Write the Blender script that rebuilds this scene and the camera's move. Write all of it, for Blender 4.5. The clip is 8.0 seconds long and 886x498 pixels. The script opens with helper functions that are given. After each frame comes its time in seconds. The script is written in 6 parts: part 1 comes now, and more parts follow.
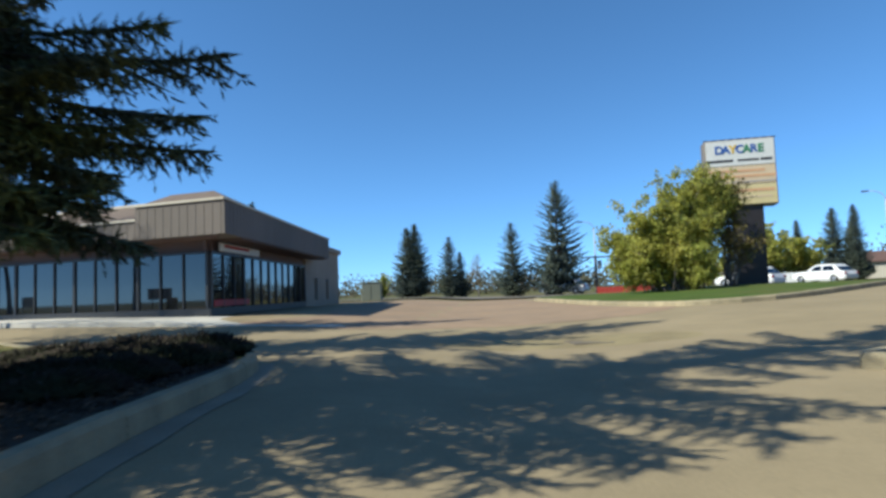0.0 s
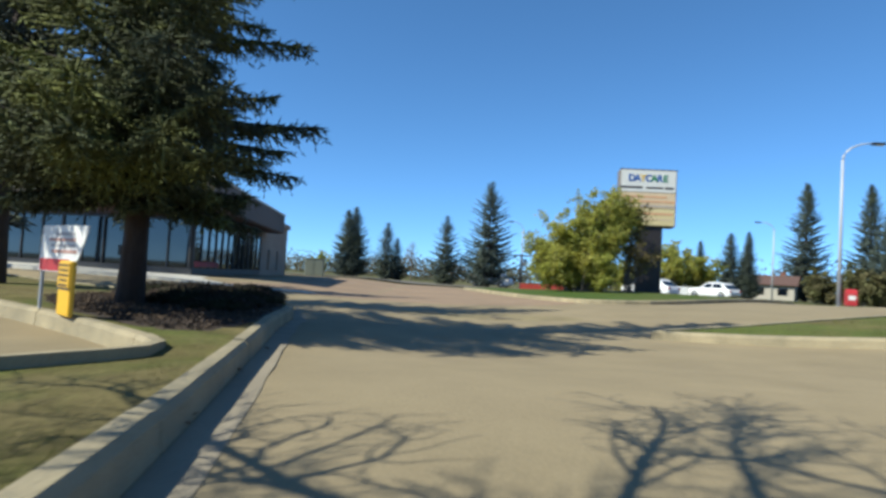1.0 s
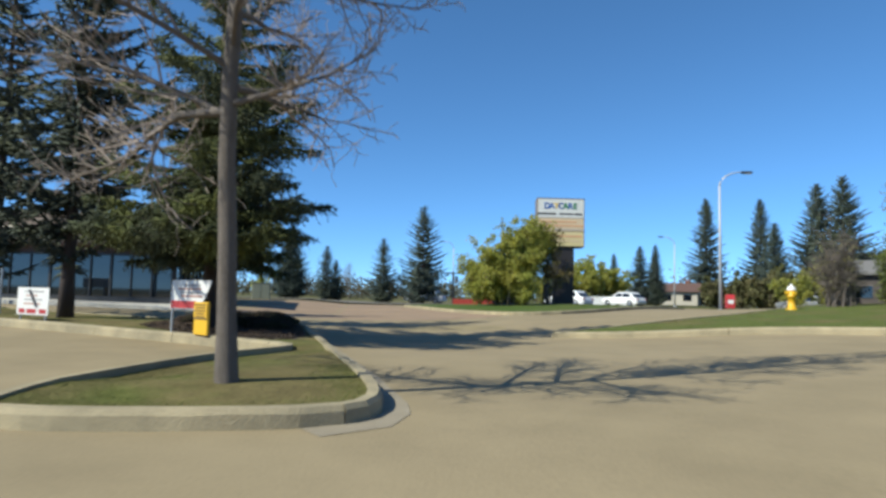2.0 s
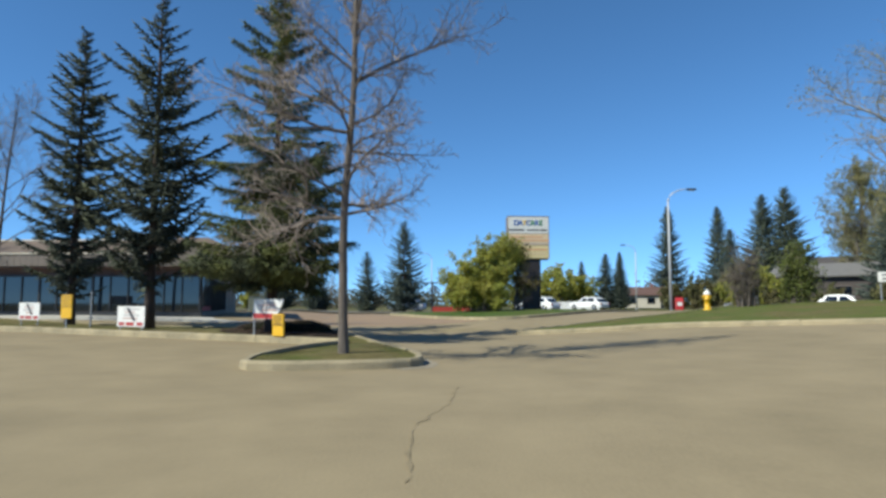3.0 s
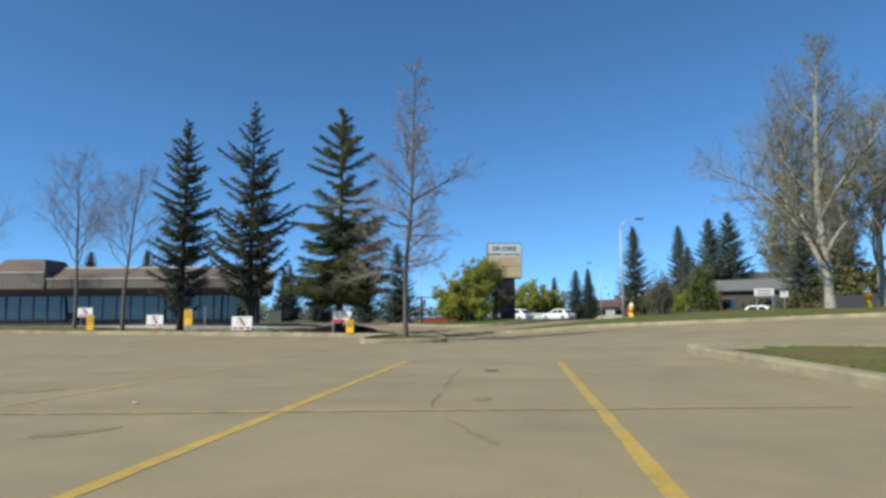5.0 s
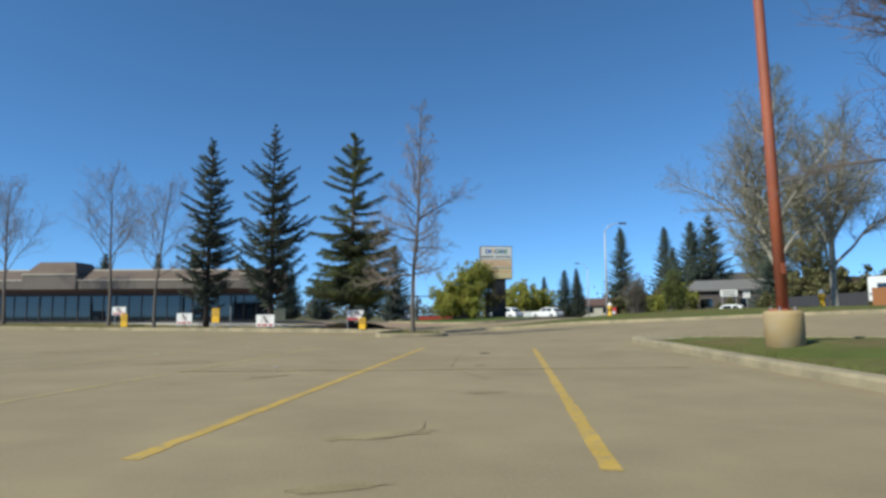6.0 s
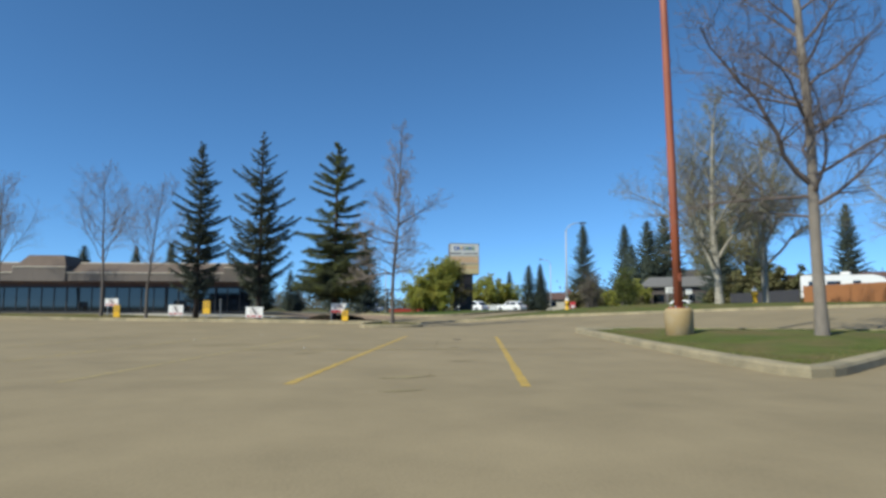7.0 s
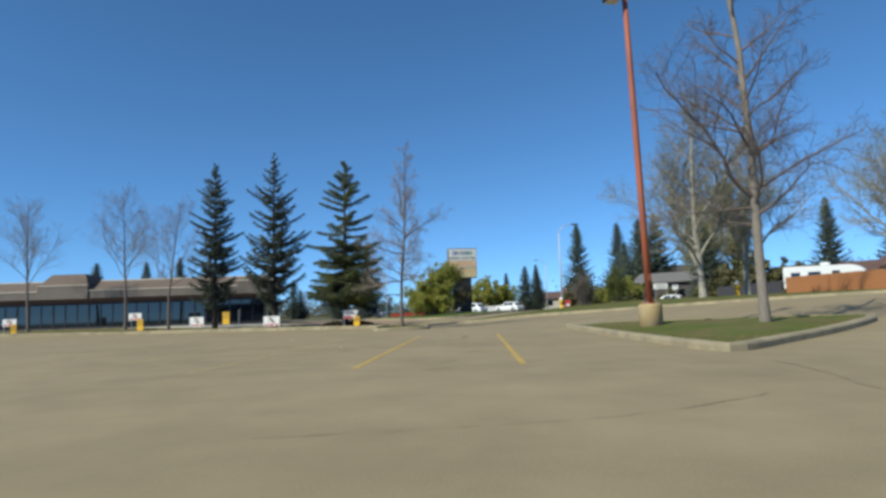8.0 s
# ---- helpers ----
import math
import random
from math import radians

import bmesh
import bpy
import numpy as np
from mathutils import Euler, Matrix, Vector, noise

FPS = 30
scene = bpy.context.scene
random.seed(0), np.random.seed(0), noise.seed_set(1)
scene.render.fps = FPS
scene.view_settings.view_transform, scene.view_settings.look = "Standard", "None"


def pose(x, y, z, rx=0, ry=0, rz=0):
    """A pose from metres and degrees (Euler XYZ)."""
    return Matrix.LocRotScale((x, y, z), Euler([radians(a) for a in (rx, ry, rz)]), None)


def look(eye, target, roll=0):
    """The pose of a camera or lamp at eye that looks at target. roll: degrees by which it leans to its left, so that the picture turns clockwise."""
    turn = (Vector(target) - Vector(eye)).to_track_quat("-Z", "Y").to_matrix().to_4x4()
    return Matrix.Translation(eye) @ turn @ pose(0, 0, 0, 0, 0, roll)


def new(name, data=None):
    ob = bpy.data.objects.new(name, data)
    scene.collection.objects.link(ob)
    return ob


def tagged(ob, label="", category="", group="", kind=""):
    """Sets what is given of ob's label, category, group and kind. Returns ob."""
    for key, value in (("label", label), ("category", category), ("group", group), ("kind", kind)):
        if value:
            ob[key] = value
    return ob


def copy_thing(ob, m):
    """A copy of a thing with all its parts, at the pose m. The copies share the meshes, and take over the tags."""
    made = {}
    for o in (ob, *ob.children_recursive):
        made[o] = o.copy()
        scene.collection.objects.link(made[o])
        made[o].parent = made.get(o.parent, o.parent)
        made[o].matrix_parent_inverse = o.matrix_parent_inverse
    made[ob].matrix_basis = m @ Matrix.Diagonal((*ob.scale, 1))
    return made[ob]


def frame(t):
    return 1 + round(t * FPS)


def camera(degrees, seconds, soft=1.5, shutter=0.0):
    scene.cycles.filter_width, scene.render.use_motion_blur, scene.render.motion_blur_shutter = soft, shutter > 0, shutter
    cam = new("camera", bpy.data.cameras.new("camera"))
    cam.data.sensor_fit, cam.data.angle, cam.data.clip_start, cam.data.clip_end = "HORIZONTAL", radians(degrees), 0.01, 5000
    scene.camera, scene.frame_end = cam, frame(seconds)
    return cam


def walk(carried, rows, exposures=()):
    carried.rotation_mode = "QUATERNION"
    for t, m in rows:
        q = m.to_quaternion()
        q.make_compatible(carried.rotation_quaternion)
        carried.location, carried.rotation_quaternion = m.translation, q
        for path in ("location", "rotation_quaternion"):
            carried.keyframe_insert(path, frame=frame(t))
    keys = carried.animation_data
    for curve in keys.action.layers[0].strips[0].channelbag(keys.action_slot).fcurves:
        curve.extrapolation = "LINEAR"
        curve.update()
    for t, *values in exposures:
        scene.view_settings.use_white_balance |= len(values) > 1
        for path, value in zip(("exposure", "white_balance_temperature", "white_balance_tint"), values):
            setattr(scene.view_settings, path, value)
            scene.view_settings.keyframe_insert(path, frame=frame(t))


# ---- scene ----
cam = camera(72.0, 8.0, soft=3.0, shutter=0.3)
PATH = [
    (0, (-0.030, 0.587, 0.828), (-0.221, 2.573, 0.965), -2.2),
    (0.5, (-0.065, -1.482, 0.870), (-0.211, 0.509, 0.996), 1.4),
    (1, (-0.469, -3.430, 0.779), (-0.435, -1.432, 0.871), 3.4),
    (1.2, (-0.687, -4.262, 0.867), (-0.578, -2.270, 1.008), 4.2),
    (2.3, (-1.794, -9.526, 0.924), (-1.498, -7.554, 1.078), 0.6),
    (2.5, (-2.032, -10.556, 0.921), (-1.725, -8.585, 1.078), 0.5),
    (3, (-2.724, -13.041, 0.982), (-2.378, -11.079, 1.161), 0.1),
    (3.5, (-3.44, -15.541, 0.99), (-3.08, -13.586, 1.214), -0.7),
    (4, (-4.129, -18.002, 0.95), (-3.789, -16.044, 1.17), -0.0),
    (4.5, (-4.836, -20.491, 0.835), (-4.457, -18.543, 1.081), 0.4),
    (4.7, (-5.112, -21.471, 0.809), (-4.72, -19.524, 1.046), -0.0),
    (5.8, (-6.539, -26.023, 0.804), (-6.11, -24.081, 1.012), -0.3),
    (6, (-6.717, -26.759, 0.832), (-6.284, -24.818, 1.047), -0.3),
    (6.5, (-7.3, -28.459, 0.859), (-6.841, -26.522, 1.049), 0.3),
    (7, (-7.921, -30.195, 0.896), (-7.383, -28.278, 1.086), 0.1),
    (7.5, (-8.456, -31.572, 0.925), (-7.859, -29.676, 1.146), -1.1),
    (8, (-9.044, -32.894, 0.904), (-8.492, -30.982, 1.103), -2.0),
]
walk(cam, [(t, look(eye, target, roll)) for t, eye, target, roll in PATH],
     exposures=[(0.0, 0.62, 5850, 4), (1.0, 0.62, 5850, 4), (2.5, 0.46, 5850, 4), (4.5, 0.35, 5850, 4), (6.0, 0.26, 5850, 4), (8.0, 0.22, 5850, 4)])

# ---- world and light ----
world = bpy.data.worlds.new("world")
scene.world = world
world.use_nodes = True
SUN_AZ, SUN_EL = 204.0, 42.0      # where the sun stands: degrees from +x to +y, and above the horizon
wn = world.node_tree.nodes
sky = wn.new("ShaderNodeTexSky")
sky.sky_type = "NISHITA"
sky.sun_disc = False
sky.sun_elevation = radians(SUN_EL)
sky.sun_rotation = radians(90.0 - SUN_AZ)
sky.altitude, sky.air_density, sky.dust_density, sky.ozone_density = 3000.0, 0.85, 0.7, 6.0
where, high = wn.new("ShaderNodeTexCoord"), wn.new("ShaderNodeMapping")      # clear dry air: little paling down to the horizon
high.inputs["Scale"].default_value, high.inputs["Location"].default_value = (1.0, 1.0, 0.92), (0.0, 0.0, 0.045)
world.node_tree.links.new(where.outputs["Generated"], high.inputs[0])
world.node_tree.links.new(high.outputs[0], sky.inputs[0])
deep = wn.new("ShaderNodeHueSaturation")
deep.inputs["Saturation"].default_value = 1.03
deep.inputs["Hue"].default_value = 0.492
world.node_tree.links.new(sky.outputs[0], deep.inputs["Color"])
world.node_tree.links.new(deep.outputs[0], wn["Background"].inputs[0])
wn["Background"].inputs[1].default_value = 0.130
sun_dir = Vector((math.cos(radians(SUN_EL)) * math.cos(radians(SUN_AZ)), math.cos(radians(SUN_EL)) * math.sin(radians(SUN_AZ)), math.sin(radians(SUN_EL))))
sun_data = bpy.data.lights.new("sun", "SUN")
sun_data.energy, sun_data.angle, sun_data.color = 5.0, radians(0.53), (1.0, 0.90, 0.72)
sun = new("sun", sun_data)
sun.matrix_world = look(sun_dir * 60, (0, 0, 0))


# ---- materials ----
def material(name, base, rough=0.8, vary=0.25, scale=3.0, fine=40.0, bump=0.15, metal=0.0, second=None, mix_scale=0.6, mix_at=0.5, spec=0.5, island=0.0, streak=None, thin=0.0):
    """A surface with a base colour that varies at a coarse and a fine scale, a second colour in patches, and fine relief."""
    m = bpy.data.materials.new(name)
    m.use_nodes = True
    t = m.node_tree
    n, ln = t.nodes, t.links
    b = n["Principled BSDF"]
    tc = n.new("ShaderNodeTexCoord")
    geo = n.new("ShaderNodeNewGeometry")
    src = tc.outputs["Object"]
    if streak:
        mp = n.new("ShaderNodeMapping")
        mp.inputs["Scale"].default_value = streak
        ln.new(src, mp.inputs[0])
        src = mp.outputs[0]
    coarse, grain, patch = n.new("ShaderNodeTexNoise"), n.new("ShaderNodeTexNoise"), n.new("ShaderNodeTexNoise")
    for nd, sc, det in ((coarse, scale, 5), (grain, fine, 3), (patch, mix_scale, 6)):
        nd.inputs["Scale"].default_value = sc
        nd.inputs["Detail"].default_value = det
        nd.inputs["Roughness"].default_value = 0.6
        ln.new(src, nd.inputs["Vector"])
    col = n.new("ShaderNodeMix")
    col.data_type = "RGBA"
    col.inputs[6].default_value = (*base, 1)
    col.inputs[7].default_value = (*(second or base), 1)
    ramp = n.new("ShaderNodeValToRGB")
    ramp.color_ramp.elements[0].position, ramp.color_ramp.elements[1].position = max(0.0, mix_at - 0.1), min(1.0, mix_at + 0.1)
    ln.new(patch.outputs[0], ramp.inputs[0])
    ln.new(ramp.outputs[0], col.inputs[0])
    add = n.new("ShaderNodeMath")
    add.operation = "ADD"
    ln.new(coarse.outputs[0], add.inputs[0])
    ln.new(grain.outputs[0], add.inputs[1])
    val = n.new("ShaderNodeMapRange")
    val.inputs["From Min"].default_value, val.inputs["From Max"].default_value = 0.6, 1.4
    val.inputs["To Min"].default_value, val.inputs["To Max"].default_value = 1 - vary, 1 + vary
    ln.new(add.outputs[0], val.inputs[0])
    last = val.outputs[0]
    if island:
        isl = n.new("ShaderNodeMapRange")
        isl.inputs["To Min"].default_value, isl.inputs["To Max"].default_value = 1 - island, 1 + island
        ln.new(geo.outputs["Random Per Island"], isl.inputs[0])
        mul = n.new("ShaderNodeMath")
        mul.operation = "MULTIPLY"
        ln.new(last, mul.inputs[0])
        ln.new(isl.outputs[0], mul.inputs[1])
        last = mul.outputs[0]
    sc = n.new("ShaderNodeVectorMath")
    sc.operation = "SCALE"
    ln.new(col.outputs[2], sc.inputs[0])
    ln.new(last, sc.inputs["Scale"])
    ln.new(sc.outputs[0], b.inputs["Base Color"])
    if thin:
        tr, mx = n.new("ShaderNodeBsdfTranslucent"), n.new("ShaderNodeMixShader")
        mx.inputs[0].default_value = thin
        ln.new(sc.outputs[0], tr.inputs["Color"])
        ln.new(b.outputs[0], mx.inputs[1])
        ln.new(tr.outputs[0], mx.inputs[2])
        ln.new(mx.outputs[0], n["Material Output"].inputs["Surface"])
    b.inputs["Roughness"].default_value = rough
    b.inputs["Metallic"].default_value = metal
    b.inputs["Specular IOR Level"].default_value = spec
    if bump:
        bp = n.new("ShaderNodeBump")
        bp.inputs["Strength"].default_value = bump
        bp.inputs["Distance"].default_value = 0.02
        ln.new(add.outputs[0], bp.inputs["Height"])
        ln.new(bp.outputs[0], b.inputs["Normal"])
    return m


def glass(name, tint, rough=0.03):
    m = bpy.data.materials.new(name)
    m.use_nodes = True
    b = m.node_tree.nodes["Principled BSDF"]
    b.inputs["Base Color"].default_value = (*tint, 1)
    b.inputs["Roughness"].default_value = rough
    b.inputs["IOR"].default_value = 1.7
    n, ln = m.node_tree.nodes, m.node_tree.links
    tc, ns, bp = n.new("ShaderNodeTexCoord"), n.new("ShaderNodeTexNoise"), n.new("ShaderNodeBump")
    ns.inputs["Scale"].default_value = 0.7
    bp.inputs["Strength"].default_value = 0.012
    ln.new(tc.outputs["Object"], ns.inputs["Vector"])
    ln.new(ns.outputs[0], bp.inputs["Height"])
    ln.new(bp.outputs[0], b.inputs["Normal"])
    return m


ASPHALT = material("worn asphalt", (0.256, 0.205, 0.122), 0.9, 0.20, 1.0, 45, 0.12, second=(0.228, 0.183, 0.108), mix_scale=0.22, mix_at=0.52, spec=0.25)
STREET = material("street asphalt", (0.152, 0.141, 0.122), 0.9, 0.15, 0.5, 50, 0.2, second=(0.122, 0.114, 0.106), mix_scale=0.1, spec=0.25)
STAIN = material("oil-darkened asphalt", (0.209, 0.169, 0.093), 0.9, 0.3, 2.0, 55, 0.3, second=(0.243, 0.199, 0.106), mix_scale=1.4, spec=0.25)
TAR = material("crack sealant", (0.222, 0.178, 0.106), 0.85, 0.25, 6, 60, 0.04, spec=0.25)
CONCRETE = material("weathered concrete", (0.319, 0.266, 0.163), 0.9, 0.28, 2.5, 60, 0.4, second=(0.228, 0.194, 0.122), mix_scale=1.2)
GUTTER = material("stained gutter concrete", (0.258, 0.220, 0.156), 0.9, 0.2, 1.5, 50, 0.2, second=(0.220, 0.186, 0.133), mix_scale=0.8)
WALKWAY = material("pale concrete", (0.50, 0.475, 0.42), 0.9, 0.15, 1.5, 50, 0.2, second=(0.43, 0.41, 0.36), mix_scale=0.8)
GRASS = material("spring grass", (0.087, 0.106, 0.026), 0.95, 0.35, 1.6, 30, 0.5, second=(0.129, 0.103, 0.046), mix_scale=0.5, mix_at=0.53, spec=0.1)
DRYGRASS = material("thin dry grass", (0.125, 0.104, 0.045), 0.95, 0.5, 2.6, 30, 0.6, second=(0.088, 0.096, 0.027), mix_scale=0.8, mix_at=0.55, spec=0.1)
LAWN = material("green lawn", (0.057, 0.091, 0.019), 0.95, 0.3, 1.2, 25, 0.5, second=(0.091, 0.099, 0.030), mix_scale=0.25, mix_at=0.55, spec=0.1)
FARWOOD = material("hazy budding woods", (0.099, 0.103, 0.061), 0.9, 0.25, 0.2, 2, 0.0, second=(0.122, 0.099, 0.068), mix_scale=0.03, island=0.3)
BLADE = material("grass blade", (0.106, 0.125, 0.030), 0.8, 0.3, 1.0, 9, 0.0, second=(0.167, 0.137, 0.061), mix_scale=0.6, mix_at=0.55, island=0.3, spec=0.2)
BLADEDRY = material("dry grass blade", (0.155, 0.126, 0.056), 0.8, 0.3, 1.0, 9, 0.0, second=(0.129, 0.129, 0.042), mix_scale=0.8, mix_at=0.58, island=0.3, spec=0.2)
# brown mulch, its colour lowered further to stand in for the spruce's shade
MULCH = material("wood mulch darkened for bough shade", (0.028, 0.019, 0.013), 0.95, 0.45, 5, 60, 0.8, second=(0.058, 0.038, 0.022), mix_scale=1.6)
FIELD = material("distant field", (0.084, 0.091, 0.034), 1.0, 0.25, 0.05, 1.2, 0.1, second=(0.129, 0.114, 0.061), mix_scale=0.02, spec=0.05)
BARK = material("spruce bark", (0.065, 0.047, 0.038), 0.95, 0.4, 6, 45, 0.9, streak=(3, 3, 0.7))
NEEDLE = material("spruce needles", (0.056, 0.067, 0.038), 0.75, 0.3, 1.3, 10, 0.0, second=(0.125, 0.138, 0.034), mix_scale=0.6, mix_at=0.53, island=0.35, spec=0.25)
# far needles: the haze of the distance is painted in as paler, bluer colour
NEEDLEHAZE = material("spruce needles with distance haze in the colour", (0.070, 0.090, 0.078), 0.8, 0.3, 0.8, 8, 0.0, second=(0.085, 0.100, 0.060), mix_scale=0.4, mix_at=0.55, island=0.3, spec=0.2)
NEEDLEBLUE = material("blue spruce needles", (0.046, 0.056, 0.042), 0.75, 0.3, 0.8, 8, 0.0, second=(0.070, 0.076, 0.036), mix_scale=0.4, mix_at=0.55, island=0.3, spec=0.25)
GREYBARK = material("grey-brown bark", (0.132, 0.110, 0.092), 0.95, 0.35, 5, 45, 0.8, streak=(3, 3, 0.6))
TWIG = material("bare brown twigs", (0.240, 0.195, 0.160), 0.95, 0.3, 2, 20, 0.0, island=0.25)
GREYTWIG = material("grey leafless twigs", (0.198, 0.173, 0.156), 0.95, 0.3, 2, 20, 0.0, island=0.25)
DARKTWIG = material("dark brown branches", (0.125, 0.098, 0.085), 0.95, 0.3, 2, 20, 0.0, island=0.2)
ASHBARK = material("ash-grey bark", (0.195, 0.168, 0.138), 0.9, 0.35, 4, 35, 0.8, second=(0.137, 0.114, 0.095), mix_scale=2.0, mix_at=0.58, streak=(2, 2, 0.7))
PALEBARK = material("pale poplar bark", (0.319, 0.293, 0.239), 0.9, 0.3, 4, 30, 0.6, second=(0.106, 0.091, 0.076), mix_scale=2.5, mix_at=0.62, streak=(1, 1, 2.5))
PALETWIG = material("pale budding twigs", (0.198, 0.179, 0.137), 0.95, 0.3, 2, 20, 0.0, island=0.25)
LEAF = material("yellow-green young leaves", (0.48, 0.46, 0.115), 0.6, 0.3, 0.9, 8, 0.0, thin=0.65, second=(0.34, 0.36, 0.08), mix_scale=0.7, island=0.4, spec=0.3)
LEAFDARK = material("dark olive leaves", (0.129, 0.133, 0.053), 0.7, 0.3, 0.9, 8, 0.0, thin=0.3, second=(0.160, 0.137, 0.068), mix_scale=0.3, island=0.4, spec=0.2)
LEAFMID = material("mid-green young leaves", (0.144, 0.167, 0.046), 0.7, 0.3, 0.9, 8, 0.0, thin=0.35, second=(0.099, 0.122, 0.034), mix_scale=0.7, island=0.4, spec=0.2)
LEAFRED = material("bronze young leaves", (0.228, 0.167, 0.061), 0.6, 0.3, 0.9, 8, 0.0, thin=0.45, second=(0.114, 0.122, 0.030), mix_scale=0.7, island=0.4, spec=0.3)
LEAFPALE = material("pale budding leaves", (0.290, 0.265, 0.115), 0.7, 0.25, 0.6, 6, 0.0, thin=0.4, second=(0.152, 0.167, 0.053), mix_scale=0.3, island=0.3, spec=0.2)
STUCCO = material("tan stucco", (0.319, 0.258, 0.198), 0.9, 0.12, 1.0, 60, 0.3, second=(0.281, 0.228, 0.179), mix_scale=0.4)
SIDING = material("grey-brown ribbed siding", (0.148, 0.123, 0.105), 0.75, 0.12, 0.8, 30, 0.1, second=(0.125, 0.106, 0.091), mix_scale=0.5, streak=(1, 1, 0.3))
BROWN = material("brown painted panel", (0.122, 0.076, 0.065), 0.7, 0.15, 0.8, 30, 0.1)
COPING = material("cream metal coping", (0.533, 0.482, 0.387), 0.5, 0.1, 1, 20, 0.05)
SHINGLE = material("brown roof shingle", (0.125, 0.093, 0.072), 0.9, 0.25, 3, 30, 0.4)
FRAME = material("dark bronze window frame", (0.023, 0.023, 0.024), 0.45, 0.15, 2, 30, 0.05)
GLASS = glass("tinted shop glass", (0.005, 0.008, 0.013))
WHITEP = material("white painted metal", (0.671, 0.662, 0.636), 0.45, 0.06, 1.5, 20, 0.03)
WHITECAR = material("white car paint", (0.688, 0.688, 0.679), 0.25, 0.03, 1.0, 10, 0.0)
REDCAR = material("red car paint", (0.266, 0.034, 0.023), 0.3, 0.05, 1.0, 10, 0.0)
GREYCAR = material("grey car paint", (0.152, 0.160, 0.167), 0.3, 0.05, 1.0, 10, 0.0)
TYRE = material("black rubber", (0.014, 0.014, 0.014), 0.85, 0.2, 8, 60, 0.2)
RIM = material("alloy rim", (0.380, 0.380, 0.380), 0.35, 0.05, 5, 30, 0.0, metal=0.8)
LENS = material("pale lamp lens", (0.516, 0.499, 0.447), 0.2, 0.05, 3, 20, 0.0)
TAIL = material("red lamp lens", (0.228, 0.015, 0.011), 0.25, 0.05, 3, 20, 0.0)
BOARD = material("white sign board", (0.636, 0.628, 0.602), 0.5, 0.08, 2, 20, 0.02)
REDINK = material("red print", (0.342, 0.027, 0.030), 0.6, 0.1, 3, 20, 0.0)
FAINTINK = material("weathered grey print", (0.319, 0.304, 0.304), 0.6, 0.1, 3, 20, 0.0)
PEACHINK = material("weathered red print", (0.395, 0.228, 0.182), 0.6, 0.1, 3, 20, 0.0)
DARKBROWNINK = material("dark brown print", (0.10, 0.062, 0.018), 0.6, 0.1, 3, 20, 0.0)
DARKINK = material("dark print", (0.038, 0.038, 0.046), 0.6, 0.1, 3, 20, 0.0)
YELLOW = material("yellow plastic", (0.619, 0.361, 0.010), 0.45, 0.08, 3, 20, 0.03)
ORANGE = material("golden yellow plastic", (0.58, 0.345, 0.016), 0.45, 0.1, 3, 20, 0.03)
GALV = material("galvanised steel", (0.319, 0.327, 0.334), 0.5, 0.12, 3, 30, 0.05, metal=0.5)
LAMPGREY = material("pale grey lamp post", (0.40, 0.41, 0.42), 0.5, 0.08, 2, 20, 0.05)
DARKMETAL = material("dark metal", (0.030, 0.030, 0.032), 0.5, 0.1, 3, 30, 0.05)
RUSTPOLE = material("faded orange-red paint", (0.319, 0.087, 0.038), 0.65, 0.2, 2, 30, 0.15, second=(0.251, 0.076, 0.042), mix_scale=1.5, streak=(2, 2, 0.4))
POLEBASE = material("yellow-stained concrete", (0.350, 0.251, 0.114), 0.9, 0.2, 3, 50, 0.3, second=(0.304, 0.243, 0.152), mix_scale=1.5)
REDPAINT = material("red painted metal", (0.380, 0.027, 0.030), 0.45, 0.1, 3, 30, 0.05)
YPAINT = material("worn yellow road paint", (0.410, 0.270, 0.046), 0.85, 0.2, 2.0, 30, 0.1, second=(0.274, 0.217, 0.106), mix_scale=9.0, mix_at=0.57)
YFAINT = material("faded yellow road paint", (0.365, 0.277, 0.084), 0.9, 0.2, 2.0, 30, 0.1, second=(0.258, 0.209, 0.120), mix_scale=7.0, mix_at=0.47)
PYLON = material("dark brown steel column", (0.021, 0.017, 0.018), 0.5, 0.15, 1.5, 30, 0.05)
SIGNEDGE = material("grey-brown sign cabinet", (0.152, 0.129, 0.106), 0.5, 0.1, 2, 30, 0.03)
SIGNWHITE = material("white sign panel", (0.602, 0.602, 0.568), 0.5, 0.06, 2, 20, 0.0)
SIGNYELLOW = material("pale yellow sign panel", (0.568, 0.482, 0.258), 0.5, 0.08, 2, 20, 0.0)
SIGNPEACH = material("pale peach sign panel", (0.568, 0.447, 0.292), 0.5, 0.08, 2, 20, 0.0)
SIGNORANGE = material("faded orange lettering", (0.560, 0.330, 0.180), 0.5, 0.08, 2, 20, 0.0)
INKBLUE = material("blue lettering", (0.023, 0.091, 0.319), 0.5, 0.08, 2, 20, 0.0)
INKGREEN = material("green lettering", (0.030, 0.190, 0.076), 0.5, 0.08, 2, 20, 0.0)
INKYELLOW = material("yellow lettering", (0.559, 0.361, 0.026), 0.5, 0.08, 2, 20, 0.0)
FENCEWOOD = material("orange-brown fence boards", (0.304, 0.129, 0.046), 0.85, 0.2, 2, 25, 0.2, streak=(3, 3, 0.4))
FENCEDARK = material("dark grey fence boards", (0.038, 0.038, 0.046), 0.85, 0.2, 2, 25, 0.2)
FENCEWHITE = material("white fence boards", (0.585, 0.593, 0.585), 0.8, 0.1, 2, 25, 0.1)
HOUSEWALL = material("cream house siding", (0.380, 0.350, 0.289), 0.85, 0.1, 1, 20, 0.1)
